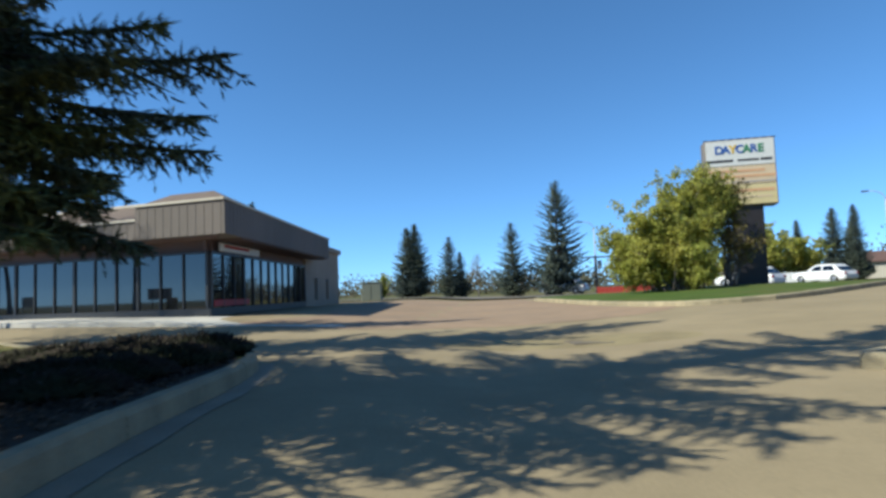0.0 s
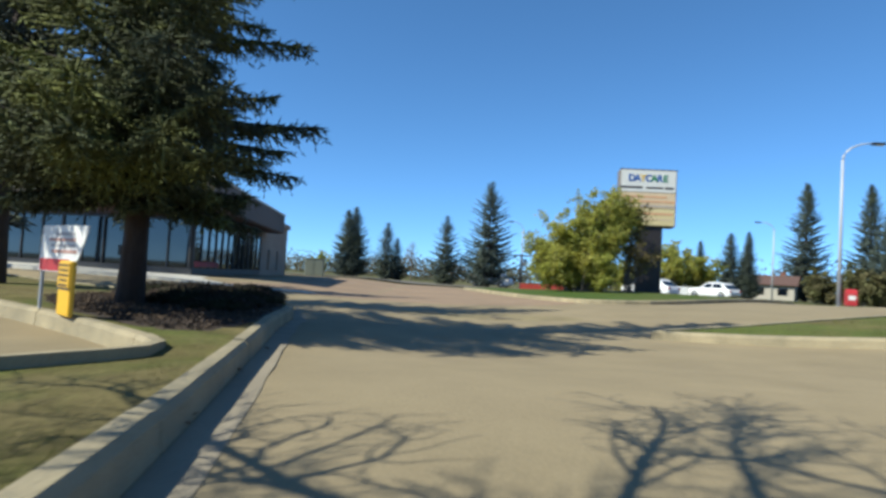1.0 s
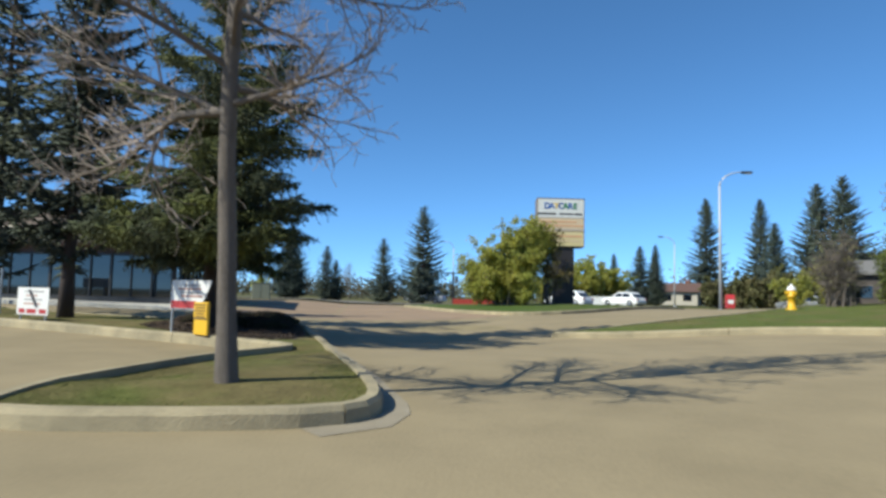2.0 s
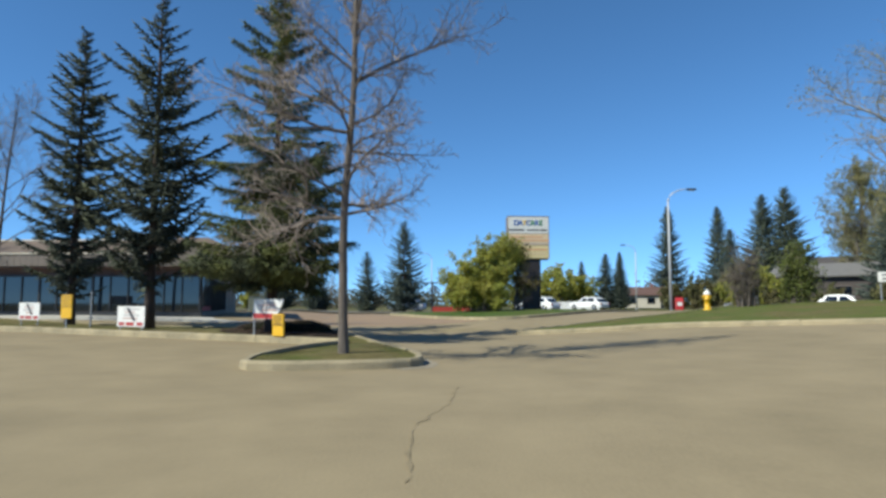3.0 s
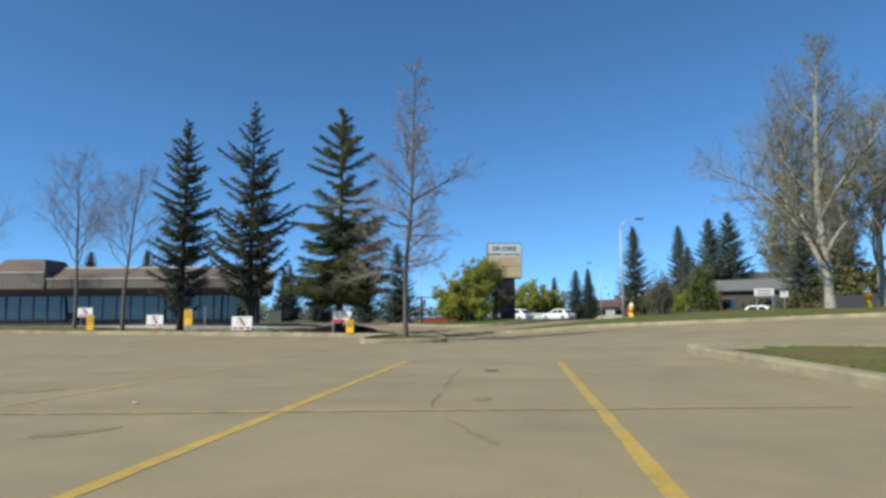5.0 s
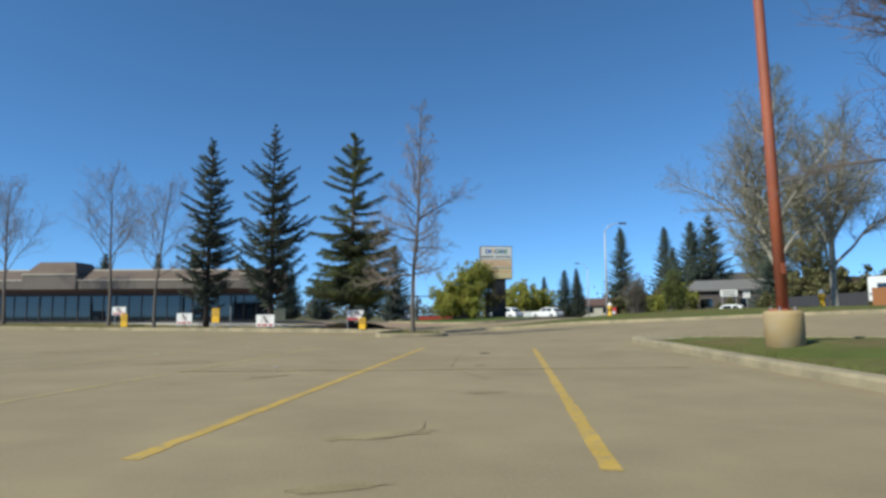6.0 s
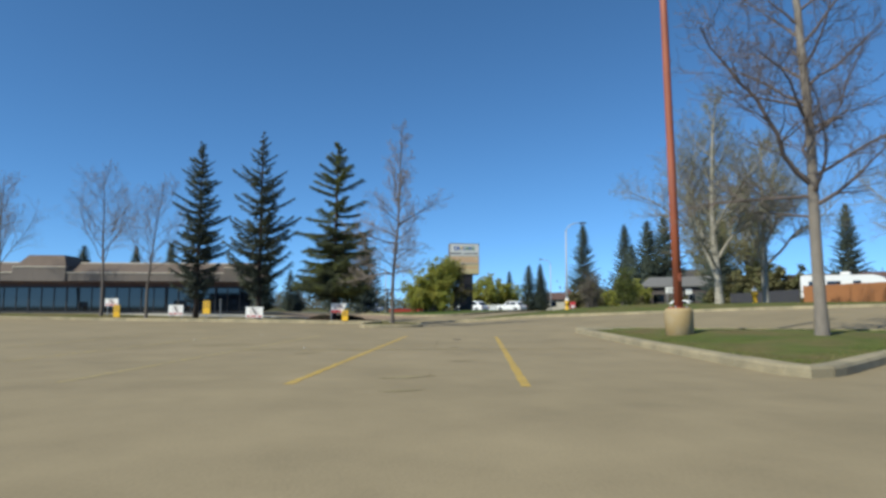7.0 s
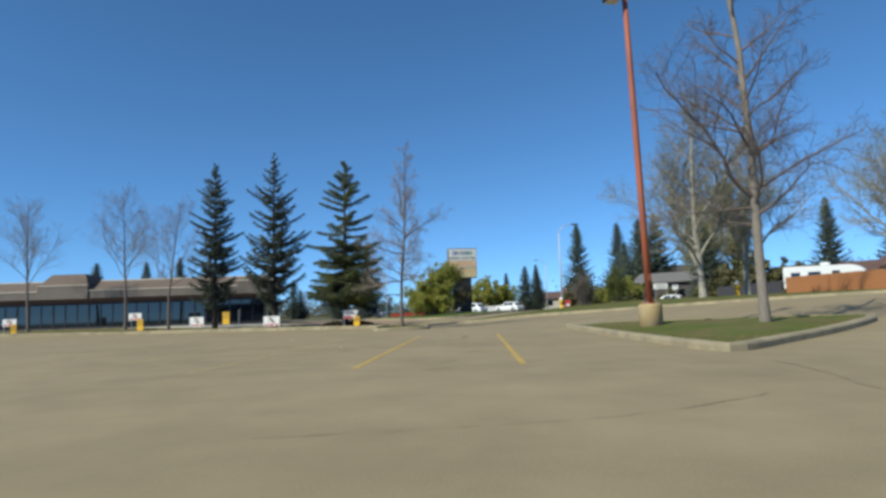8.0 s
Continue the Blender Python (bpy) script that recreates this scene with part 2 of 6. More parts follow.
HOUSEGREY = material("grey house siding", (0.228, 0.228, 0.228), 0.85, 0.1, 1, 20, 0.1)
ROOFDARK = material("dark roof shingle", (0.065, 0.057, 0.053), 0.9, 0.25, 2, 20, 0.3)
# siding with the shade of the trees put into its colour
HOUSESHADE = material("house siding darkened as in tree shade", (0.062, 0.052, 0.048), 0.85, 0.15, 1, 20, 0.1)
ROOFGREY = material("grey roof shingle", (0.14, 0.135, 0.13), 0.9, 0.25, 2, 20, 0.3)
ROOFBROWN = material("red-brown roof shingle", (0.099, 0.057, 0.046), 0.9, 0.25, 2, 20, 0.3)
BRICKCH = material("brick chimney", (0.167, 0.076, 0.053), 0.9, 0.25, 6, 40, 0.3)
BOXGREEN = material("grey-green painted steel", (0.152, 0.171, 0.137), 0.55, 0.12, 2, 20, 0.05)
IRON = material("cast iron grate", (0.129, 0.106, 0.076), 0.7, 0.2, 10, 50, 0.3)


# ---- mesh helpers ----
class Shape:
    """Collects vertices and faces of one mesh."""

    def __init__(self):
        self.v, self.f = [], []

    def add(self, verts, faces):
        o = len(self.v)
        self.v.extend(verts)
        self.f.extend([tuple(i + o for i in f) for f in faces])
        return self

    def box(self, c, s, rz=0.0, bevel=0.0, tilt=None):
        """A box with its centre c and full size s; bevel cuts its edges."""
        hx, hy, hz = s[0] / 2, s[1] / 2, s[2] / 2
        b = min(bevel, hx * 0.9, hy * 0.9, hz * 0.9)
        if b > 0:
            vs, idx = [], {}
            for sx in (-1, 1):
                for sy in (-1, 1):
                    for sz in (-1, 1):
                        for ax in range(3):
                            p = [sx * (hx - b), sy * (hy - b), sz * (hz - b)]
                            p[ax] += (sx, sy, sz)[ax] * b
                            idx[sx, sy, sz, ax] = len(vs)
                            vs.append(p)
            fs = []
            for ax in range(3):
                u, w = [(1, 2), (2, 0), (0, 1)][ax]
                for sg in (-1, 1):
                    loop = []
                    for a, d in ((-1, -1), (1, -1), (1, 1), (-1, 1)):
                        k = [0, 0, 0]
                        k[ax], k[u], k[w] = sg, a, d
                        loop.append(idx[(*k, ax)])
                    fs.append(tuple(loop if sg > 0 else loop[::-1]))
            for ax in range(3):
                u, w = [(1, 2), (2, 0), (0, 1)][ax]
                for a in (-1, 1):
                    for d in (-1, 1):
                        k0, k1 = [0, 0, 0], [0, 0, 0]
                        k0[u] = k1[u] = a
                        k0[w] = k1[w] = d
                        k0[ax], k1[ax] = -1, 1
                        q = [idx[(*k0, u)], idx[(*k1, u)], idx[(*k1, w)], idx[(*k0, w)]]
                        fs.append(tuple(q if a * d > 0 else q[::-1]))
            for sx in (-1, 1):
                for sy in (-1, 1):
                    for sz in (-1, 1):
                        q = [idx[sx, sy, sz, 0], idx[sx, sy, sz, 1], idx[sx, sy, sz, 2]]
                        fs.append(tuple(q if sx * sy * sz > 0 else q[::-1]))
        else:
            vs = [[x, y, z] for x in (-hx, hx) for y in (-hy, hy) for z in (-hz, hz)]
            fs = [(0, 1, 3, 2), (4, 6, 7, 5), (0, 4, 5, 1), (2, 3, 7, 6), (0, 2, 6, 4), (1, 5, 7, 3)]
        m = Matrix.Translation(c) @ pose(0, 0, 0, *(tilt or (0, 0, 0))).to_4x4() @ pose(0, 0, 0, 0, 0, rz)
        return self.add([tuple(m @ Vector(p)) for p in vs], fs)

    def tube(self, pts, radii, sides=8, caps=True):
        """A round bar along points, with a radius at each."""
        vs, fs = [], []
        pts = [Vector(p) for p in pts]
        for i, p in enumerate(pts):
            d = (pts[min(i + 1, len(pts) - 1)] - pts[max(i - 1, 0)]).normalized()
            a = d.cross(Vector((0, 0, 1)) if abs(d.z) < 0.9 else Vector((1, 0, 0))).normalized()
            b = d.cross(a)
            for k in range(sides):
                t = 2 * math.pi * k / sides
                vs.append(tuple(p + (a * math.cos(t) + b * math.sin(t)) * radii[i]))
        for i in range(len(pts) - 1):
            for k in range(sides):
                q = (k + 1) % sides
                fs.append((i * sides + k, i * sides + q, (i + 1) * sides + q, (i + 1) * sides + k))
        if caps:
            fs.append(tuple(range(sides))[::-1])
            fs.append(tuple((len(pts) - 1) * sides + k for k in range(sides)))
        return self.add(vs, fs)

    def prism(self, outline, z0, z1):
        """An upright prism over a counter-clockwise outline."""
        n = len(outline)
        vs = [(x, y, z0) for x, y in outline] + [(x, y, z1) for x, y in outline]
        fs = [tuple(range(n))[::-1], tuple(range(n, 2 * n))] + [(i, (i + 1) % n, (i + 1) % n + n, i + n) for i in range(n)]
        return self.add(vs, fs)

    def slab(self, outline, c, ax, ay, thick):
        """A plate cut to an outline in the plane of the axes ax and ay at c, thick along their cross product, centred."""
        ax, ay, c = Vector(ax).normalized(), Vector(ay).normalized(), Vector(c)
        nz = ax.cross(ay) * (thick / 2)
        n = len(outline)
        vs = [tuple(c + ax * u + ay * w - nz) for u, w in outline] + [tuple(c + ax * u + ay * w + nz) for u, w in outline]
        fs = [tuple(range(n))[::-1], tuple(range(n, 2 * n))] + [(i, (i + 1) % n, (i + 1) % n + n, i + n) for i in range(n)]
        return self.add(vs, fs)

    def mesh(self, name, mat, smooth=False):
        me = bpy.data.meshes.new(name)
        me.from_pydata([tuple(p) for p in self.v], [], self.f)
        me.materials.append(mat)
        if smooth:
            me.polygons.foreach_set("use_smooth", [True] * len(me.polygons))
        me.update()
        return me


def part(name, shape, mat, parent=None, label="", smooth=False):
    """Links a shape as one mesh object, under a thing or under a part."""
    ob = new(name, shape if isinstance(shape, bpy.types.Mesh) else shape.mesh(name, mat, smooth))
    if parent:
        ob.parent = parent
    if label:
        ob["label"] = label
    return ob


def thing(name, m, label, category, group="", kind=""):
    """An Empty at the base of a thing, to hold its parts."""
    ob = new(name)
    ob.empty_display_size = 0.2
    ob.matrix_world = m
    return tagged(ob, label, category, group, kind)


def structure(name, shape, mat, label, category, smooth=False):
    return tagged(part(name, shape, mat, smooth=smooth), label, category, kind="structure")


def smooth_step(a, b, v):
    u = min(1.0, max(0.0, (v - a) / (b - a)))
    return u * u * (3 - 2 * u)


def ground_z(x, y):
    """The lie of the land: a flat lot that rises gently to the east, to the shops and to the mound of the sign, and dips towards the drain of the driveway."""
    z = 0.27 * smooth_step(13, 19, y) * smooth_step(-2, -7, x)
    z += 1.1 * smooth_step(-2, 27, x) * (1 - 0.75 * smooth_step(12, 32, y)) * smooth_step(-34, -14, y)
    z += 0.32 * math.exp(-((x - 11.5) ** 2 + (y - 31) ** 2) / 60.0)
    z -= 0.13 * smooth_step(-2.2, 0.2, x) * smooth_step(8.0, 3.0, x) * smooth_step(0.5, 4.0, y) * smooth_step(15.0, 10.0, y)
    return z


def curve_through(points, step=0.5, closed=True):
    """A smooth line through corner points, by Catmull-Rom, with points about a step apart."""
    n, out = len(points), []
    for i in range(n if closed else n - 1):
        p = [Vector(points[(i + k) % n] if closed else points[min(max(i + k, 0), n - 1)]) for k in (-1, 0, 1, 2)]
        m = max(2, int((p[2] - p[1]).length / step))
        for k in range(m):
            t = k / m
            out.append(tuple(0.5 * (2 * p[1] + (p[2] - p[0]) * t + (2 * p[0] - 5 * p[1] + 4 * p[2] - p[3]) * t * t + (3 * p[1] - p[0] - 3 * p[2] + p[3]) * t ** 3)))
    if not closed:
        out.append(tuple(points[-1]))
    return out


def offset_line(line, d, closed=True):
    """The line moved d to its left."""
    out, n = [], len(line)
    for i in range(n):
        a = Vector(line[(i - 1) % n] if closed or i else line[0])
        b = Vector(line[(i + 1) % n] if closed or i < n - 1 else line[-1])
        t = (b - a).normalized()
        out.append((line[i][0] - t.y * d, line[i][1] + t.x * d))
    return out


def kerb_sink(x, y):
    """How far the small island's kerb has settled at its lot end."""
    return 0.045 * smooth_step(-2.4, -3.3, y) * smooth_step(-5.0, -4.4, y) if -5.0 < x < 0.0 else 0.0


BED = [(-2.62, 5.0), (-2.95, 7.0), (-3.7, 8.3), (-4.7, 8.55), (-5.6, 8.2), (-6.2, 7.0), (-6.0, 5.4), (-5.3, 4.4), (-4.75, 3.75), (-3.9, 3.05), (-3.15, 2.35), (-2.55, 2.15), (-2.45, 3.5)]


def bed_hollow(x, y):
    """The grass gives way to the mulch bed: how far its soil lies lower there."""
    if not (-6.3 < x < -2.3 and 2.0 < y < 8.7):
        return 0.0
    inside, near = False, 9.0
    for (ax, ay), (bx, by) in zip(BED, BED[1:] + BED[:1]):
        if (ay > y) != (by > y) and x < (bx - ax) * (y - ay) / (by - ay) + ax:
            inside = not inside
        t = min(1.0, max(0.0, ((x - ax) * (bx - ax) + (y - ay) * (by - ay)) / ((bx - ax) ** 2 + (by - ay) ** 2)))
        near = min(near, math.hypot(x - ax - t * (bx - ax), y - ay - t * (by - ay)))
    return 0.07 * smooth_step(0.0, 0.35, near) if inside else 0.0


def lawn_dip(x, y):
    """How far the grass lies below the kerb: it has sunk behind the one that faces the lot."""
    a, b, p = Vector((-2.5, 1.0)), Vector((-3.75, -1.9)), Vector((x, y))
    t = min(1.0, max(0.0, (p - a).dot(b - a) / (b - a).length_squared))
    return 0.05 * (1 - smooth_step(0.35, 0.95, (p - a.lerp(b, t)).length)) * smooth_step(-2.9, -1.9, y) * smooth_step(1.6, 0.9, y) + kerb_sink(x, y) + bed_hollow(x, y)


def draped(outline, lift, cell=1.2, bulge=0.0, dips=True):
    """A sheet over an outline that lies on the land, lifted, with an optional soft bulge inside."""
    bm = bmesh.new()
    bm.faces.new([bm.verts.new((x, y, 0)) for x, y in outline])
    bmesh.ops.triangulate(bm, faces=bm.faces[:], quad_method="BEAUTY", ngon_method="BEAUTY")
    for _ in range(7):
        long = [e for e in bm.edges if e.calc_length() > cell]
        if not long or len(bm.verts) > 14000:
            break
        bmesh.ops.subdivide_edges(bm, edges=long, cuts=1)
        bmesh.ops.triangulate(bm, faces=[f for f in bm.faces if len(f.verts) > 3])
    rim = [Vector(p) for p in outline]
    for v in bm.verts:
        z = ground_z(v.co.x, v.co.y) + lift - (lawn_dip(v.co.x, v.co.y) if dips else 0.0)
        if bulge:
            d = min((Vector((v.co.x, v.co.y)) - p).length for p in rim)
            z += bulge * smooth_step(0, 2.0, d) + 0.03 * noise.noise((v.co.x * 0.8, v.co.y * 0.8, 3)) * smooth_step(0, 0.8, d)
        v.co.z = z
    s = Shape()
    bm.verts.index_update()
    s.add([tuple(v.co) for v in bm.verts], [tuple(x.index for x in f.verts) for f in bm.faces])
    bm.free()
    return s


def kerb(name, line, label, width=0.2, height=0.15, closed=True, piece=6, seed=0):
    """A cast kerb along a line (its outer foot), in sections with fine joints and rounded top edges. Inside is to the left."""
    rnd = random.Random(seed)
    line = [tuple(p) for p in line]
    inner1, inner2 = offset_line(line, 0.05, closed), offset_line(line, width, closed)
    foot = offset_line(line, 0.0, closed)
    lip = offset_line(line, 0.02, closed)
    owner = tagged(new(name), label, "kerb", kind="structure")
    n = len(line)
    i = 0
    last = n if closed else n - 1
    while i < last:
        j = min(i + piece, last)
        s = Shape()
        dz0 = rnd.uniform(-0.006, 0.006)
        rows = []
        for k in range(i, j + 1):
            q = k % n
            wear = rnd.uniform(0.0, 0.012)
            dz = dz0 - kerb_sink(*foot[q])
            rows.append([(*foot[q], ground_z(*foot[q]) - 0.15), (*lip[q], ground_z(*foot[q]) + height - 0.035 - wear + dz), (*inner1[q], ground_z(*foot[q]) + height - 0.5 * wear + dz),
                         (*inner2[q], ground_z(*foot[q]) + height + dz), (*inner2[q], ground_z(*foot[q]) - 0.15)])
        if len(rows) > 1:
            a, b = Vector(rows[0][2]), Vector(rows[1][2])
            t = (b - a).normalized() * 0.006
            rows[0] = [tuple(Vector(p) + t) for p in rows[0]]
            a, b = Vector(rows[-2][2]), Vector(rows[-1][2])
            t = (b - a).normalized() * 0.006
            rows[-1] = [tuple(Vector(p) - t) for p in rows[-1]]
        vs = [p for r in rows for p in r]
        fs = []
        for k in range(len(rows) - 1):
            for c in range(4):
                fs.append((k * 5 + c, (k + 1) * 5 + c, (k + 1) * 5 + c + 1, k * 5 + c + 1))
        fs += [(0, 1, 2, 3, 4), tuple(len(vs) - 5 + c for c in (4, 3, 2, 1, 0))]
        s.add(vs, fs)
        part("kerb_section", s, CONCRETE, owner)
        i = j
    return owner


# ---- the land, paving and kerbs ----
def land():
    s = Shape()
    xs = [-1600, -700, -300, -150, -90] + [-60 + 3 * i for i in range(41)] + [90, 150, 300, 700, 1600]
    ys = [-1600, -600, -200, -90] + [-50 + 3 * i for i in range(44)] + [110, 160, 300, 700, 1600]
    vs = [(x, y, ground_z(x, y) - 0.12) for y in ys for x in xs]
    n = len(xs)
    fs = [(j * n + i, j * n + i + 1, (j + 1) * n + i + 1, (j + 1) * n + i) for j in range(len(ys) - 1) for i in range(n - 1)]
    return s.add(vs, fs)


structure("ground", land(), FIELD, "green and straw-coloured open land out to the horizon", "ground", True)


def paved_sheet(x0, x1, y0, y1, step, lift):
    s = Shape()
    nx, ny = int((x1 - x0) / step) + 1, int((y1 - y0) / step) + 1
    vs = [(x0 + i * step, y0 + j * step, ground_z(x0 + i * step, y0 + j * step) + lift) for j in range(ny) for i in range(nx)]
    fs = [(j * nx + i, j * nx + i + 1, (j + 1) * nx + i + 1, (j + 1) * nx + i) for j in range(ny - 1) for i in range(nx - 1)]
    return s.add(vs, fs)


structure("pavement", paved_sheet(-60, 30, -60, 46, 1.0, 0.0), ASPHALT, "worn tan-grey asphalt of the parking lot and driveway", "parking lot", True)

ISLAND_WEST = [(-4.15, -3.3), (-3.6, -3.72), (-1.85, -3.7), (-1.27, -3.15), (-1.38, -1.75), (-1.58, -0.4), (-1.79, 0.9), (-2.03, 2.4), (-2.36, 4.4), (-2.62, 6.4), (-3.1, 7.9), (-4.3, 8.7), (-7.0, 9.6), (-10.2, 11.9),
               (-14.0, 14.9), (-20.0, 17.6), (-32.0, 20.2), (-48.0, 23.6), (-48.4, 21.4), (-32.0, 17.4), (-20.2, 14.2), (-14.0, 10.6), (-9.0, 6.7), (-6.0, 4.3), (-4.4, 3.0), (-3.4, 2.1), (-2.72, 1.4), (-2.55, 0.95), (-3.0, 0.2), (-3.42, -0.6), (-3.86, -1.9)]
ISLAND_EAST = [(2.4, -11.0), (1.9, -11.6), (1.2, -14.0), (0.2, -17.6), (-0.9, -21.6), (-1.35, -23.5), (-0.9, -23.9), (1.0, -23.0), (4.0, -21.6), (7.0, -20.0), (7.6, -19.2), (7.0, -18.2), (5.2, -15.4), (3.2, -11.8)]
LAWN_EAST = [(3.2, 6.6), (5.2, 5.2), (7.4, 4.2), (10.0, 2.0), (13.0, -0.6), (17.0, -4.6), (21.5, -9.2), (30.0, -18.0), (34.0, -20.0), (37.0, -14.0), (34.5, -2.0), (31.0, 8.0), (27.0, 17.5), (24.5, 21.0), (21.0, 19.0), (13.5, 12.6), (8.0, 8.9), (4.2, 7.2)]
LAWN_SIGN = [(1.7, 36.5), (1.9, 33.0), (2.8, 26.0), (4.2, 20.0), (5.6, 18.0), (8.5, 18.6), (13.5, 23.5), (19.0, 29.5), (21.5, 33.5), (20.0, 38.0), (14.0, 44.0), (6.0, 46.0), (2.6, 42.0)]


def ccw(pts):
    a = sum(p[0] * q[1] - q[0] * p[1] for p, q in zip(pts, pts[1:] + pts[:1]))
    return pts if a > 0 else pts[::-1]


def lawn(name, points, mat, label, height=0.15, bulge=0.03, cell=1.0, step=0.45, width=0.2):
    line = curve_through(ccw(points), step)
    kerb(name.replace("lawn", "kerb"), line, "weathered cast concrete kerb round the grass", width=width, height=height, piece=max(5, int(2.6 / step)), seed=len(line))
    inner = offset_line(line, width - 0.01)
    structure(name, draped(inner, height - 0.03, cell, bulge), mat, label, "lawn", True)
    return inner


inner_west = lawn("lawn_1", ISLAND_WEST, DRYGRASS, "thin patchy spring grass on the planted strip", height=0.18, step=0.24, cell=0.4, width=0.14)
inner_east = lawn("lawn_2", ISLAND_EAST, GRASS, "short green grass of the lamp island", bulge=0.10, width=0.28)
NOSE = [(2.72, -11.28), (2.3, -11.45), (1.95, -12.2), (1.72, -13.1), (2.5, -13.3), (3.3, -12.75), (3.1, -12.0)]
structure("island_nose", draped(curve_through(ccw(NOSE), 0.2), 0.152, 0.4), CONCRETE, "pale cracked concrete nose of the lamp island", "pavement", True)
inner_road = lawn("lawn_3", LAWN_EAST, GRASS, "short patchy green grass beside the access road", cell=1.6, step=0.8)
inner_sign = lawn("lawn_4", LAWN_SIGN, LAWN, "bright green lawn round the pylon sign", cell=1.6, step=0.8)


def street_line(off):
    return [(60 + off * 0.9, -45 + off * 0.4), (43 + off * 0.9, -12 + off * 0.4), (36 + off * 0.9, 8 + off * 0.42), (29.5 + off * 0.88, 22 + off * 0.46), (20 + off * 0.8, 38 + off * 0.6), (9 + off * 0.5, 52 + off * 0.85), (-14 + off * 0.2, 60 + off), (-70, 70 + off)]


def ribbon(a, b, lift, step=2.0):
    la, lb = curve_through(a, step, False), curve_through(b, step, False)
    n = min(len(la), len(lb))
    la = [la[int(i * (len(la) - 1) / (n - 1))] for i in range(n)]
    lb = [lb[int(i * (len(lb) - 1) / (n - 1))] for i in range(n)]
    vs = [(x, y, ground_z(x, y) + lift) for p in zip(la, lb) for x, y in p]
    return Shape().add(vs, [(2 * i, 2 * i + 1, 2 * i + 3, 2 * i + 2) for i in range(n - 1)])


REDDISH = material("reddish driveway asphalt", (0.274, 0.194, 0.125), 0.9, 0.25, 1.1, 55, 0.3, second=(0.236, 0.171, 0.114), mix_scale=0.2, mix_at=0.5, spec=0.25)
drive = [(-7.2, 16.4), (-3.5, 14.6), (0.0, 14.0), (3.0, 15.4), (4.8, 18.4), (4.0, 20.0), (2.6, 26.0), (1.7, 33.0), (1.5, 36.5), (0.6, 44.0), (-5.0, 44.0), (-7.6, 38.0), (-7.0, 26.0), (-5.6, 19.0)]
structure("driveway", draped(curve_through(ccw(drive), 0.5), 0.005, 1.0), REDDISH, "reddish worn asphalt of the driveway past the shops", "driveway", True)
structure("road", ribbon(street_line(4.2), street_line(-4.2), 0.03), STREET, "grey asphalt street past the lot", "road", True)

# ---- the walk and the shops ----
CORNER = Vector((-9.25, 19.1))
FRONT = Vector((math.cos(radians(167.5)), math.sin(radians(167.5))))   # along the front, to the west
SIDE = Vector((math.cos(radians(94.3)), math.sin(radians(94.3))))      # along the east side, to the north
OUT_F, OUT_S = Vector((FRONT.y, -FRONT.x)) * -1, Vector((SIDE.y, -SIDE.x))
if OUT_F.y > 0:
    OUT_F = -OUT_F
BASE = 0.40


def front(u, out, z):
    p = CORNER + FRONT * u + OUT_F * out
    return (p.x, p.y, z)


def side(u, out, z):
    p = CORNER + SIDE * u + OUT_S * out
    return (p.x, p.y, z)


def quad_prism(s, a, b, c, d, z0, z1):
    """An upright block over four plan points."""
    return s.prism(ccw([a[:2], b[:2], c[:2], d[:2]]), z0, z1)


WALK_EDGE = [(-6.0, 2.5), (-3.0, 2.7), (0.0, 2.8), (6.0, 2.8), (44.0, 2.8)]
WALK_BACK = [(-5.2, 1.4), (-2.6, -0.3), (0.2, -0.3), (6.0, -0.3), (44.0, -0.3)]


def walk_z(u):
    """The walkway's height: level along the shops, and down to the driveway past their corner."""
    return 0.05 + (BASE - 0.07) * smooth_step(-6.5, 3.0, u)


wk = Shape()
for k in range(4):
    n = 1 if k < 3 else 16
    for j in range(n):
        ends = []
        for q in (j / n, (j + 1) / n):
            e, i = [Vector(l[k]).lerp(Vector(l[k + 1]), q) for l in (WALK_EDGE, WALK_BACK)]
            ends.append([front(e.x, e.y, -0.2), front(e.x, e.y - 0.02, walk_z(e.x)), front(i.x, i.y, walk_z(i.x)), front(i.x, i.y, -0.2)])
        p = ends[0] + ends[1]
        wk.add(p, [(0, 1, 5, 4), (1, 2, 6, 5), (2, 3, 7, 6), (0, 3, 2, 1), (4, 5, 6, 7)])
structure("walkway", wk, WALKWAY, "pale concrete walkway along the shop fronts", "walkway")

shops = thing("shop_building", Matrix.Identity(4), "low tan shop building with tinted window walls and stepped fascia", "building")
LEN_F, LEN_S, WIN_S = 44.0, 21.0, 12.2
W0, W1, B1, F1 = BASE + 0.16, 2.33, 2.80, 3.80


def block(name, mat, plan, z0, z1, parent=None, label=""):
    s = Shape()
    s.prism(ccw([p[:2] for p in plan]), z0, z1)
    return part(name, s, mat, parent or shops, label)


# core walls behind the glass line, and the rear part of the side with its small windows
block("wall", BROWN, [front(0, -0.12, 0), front(LEN_F, -0.12, 0), front(LEN_F, -0.4, 0), front(0.3, -0.4, 0)], W1, F1 - 0.1, label="brown band over the windows")
block("wall", BROWN, [side(0, -0.12, 0), side(WIN_S, -0.12, 0), side(WIN_S, -0.4, 0), side(0.3, -0.4, 0)], W1, F1 - 0.1)
block("base", FRAME, [front(0, 0.0, 0), front(LEN_F, 0.0, 0), front(LEN_F, -0.3, 0), front(0.3, -0.3, 0)], BASE - 0.1, W0, label="low dark plinth under the glass")
block("base", FRAME, [side(0, 0.0, 0), side(WIN_S, 0.0, 0), side(WIN_S, -0.3, 0), side(0.3, -0.3, 0)], BASE - 0.1, W0)
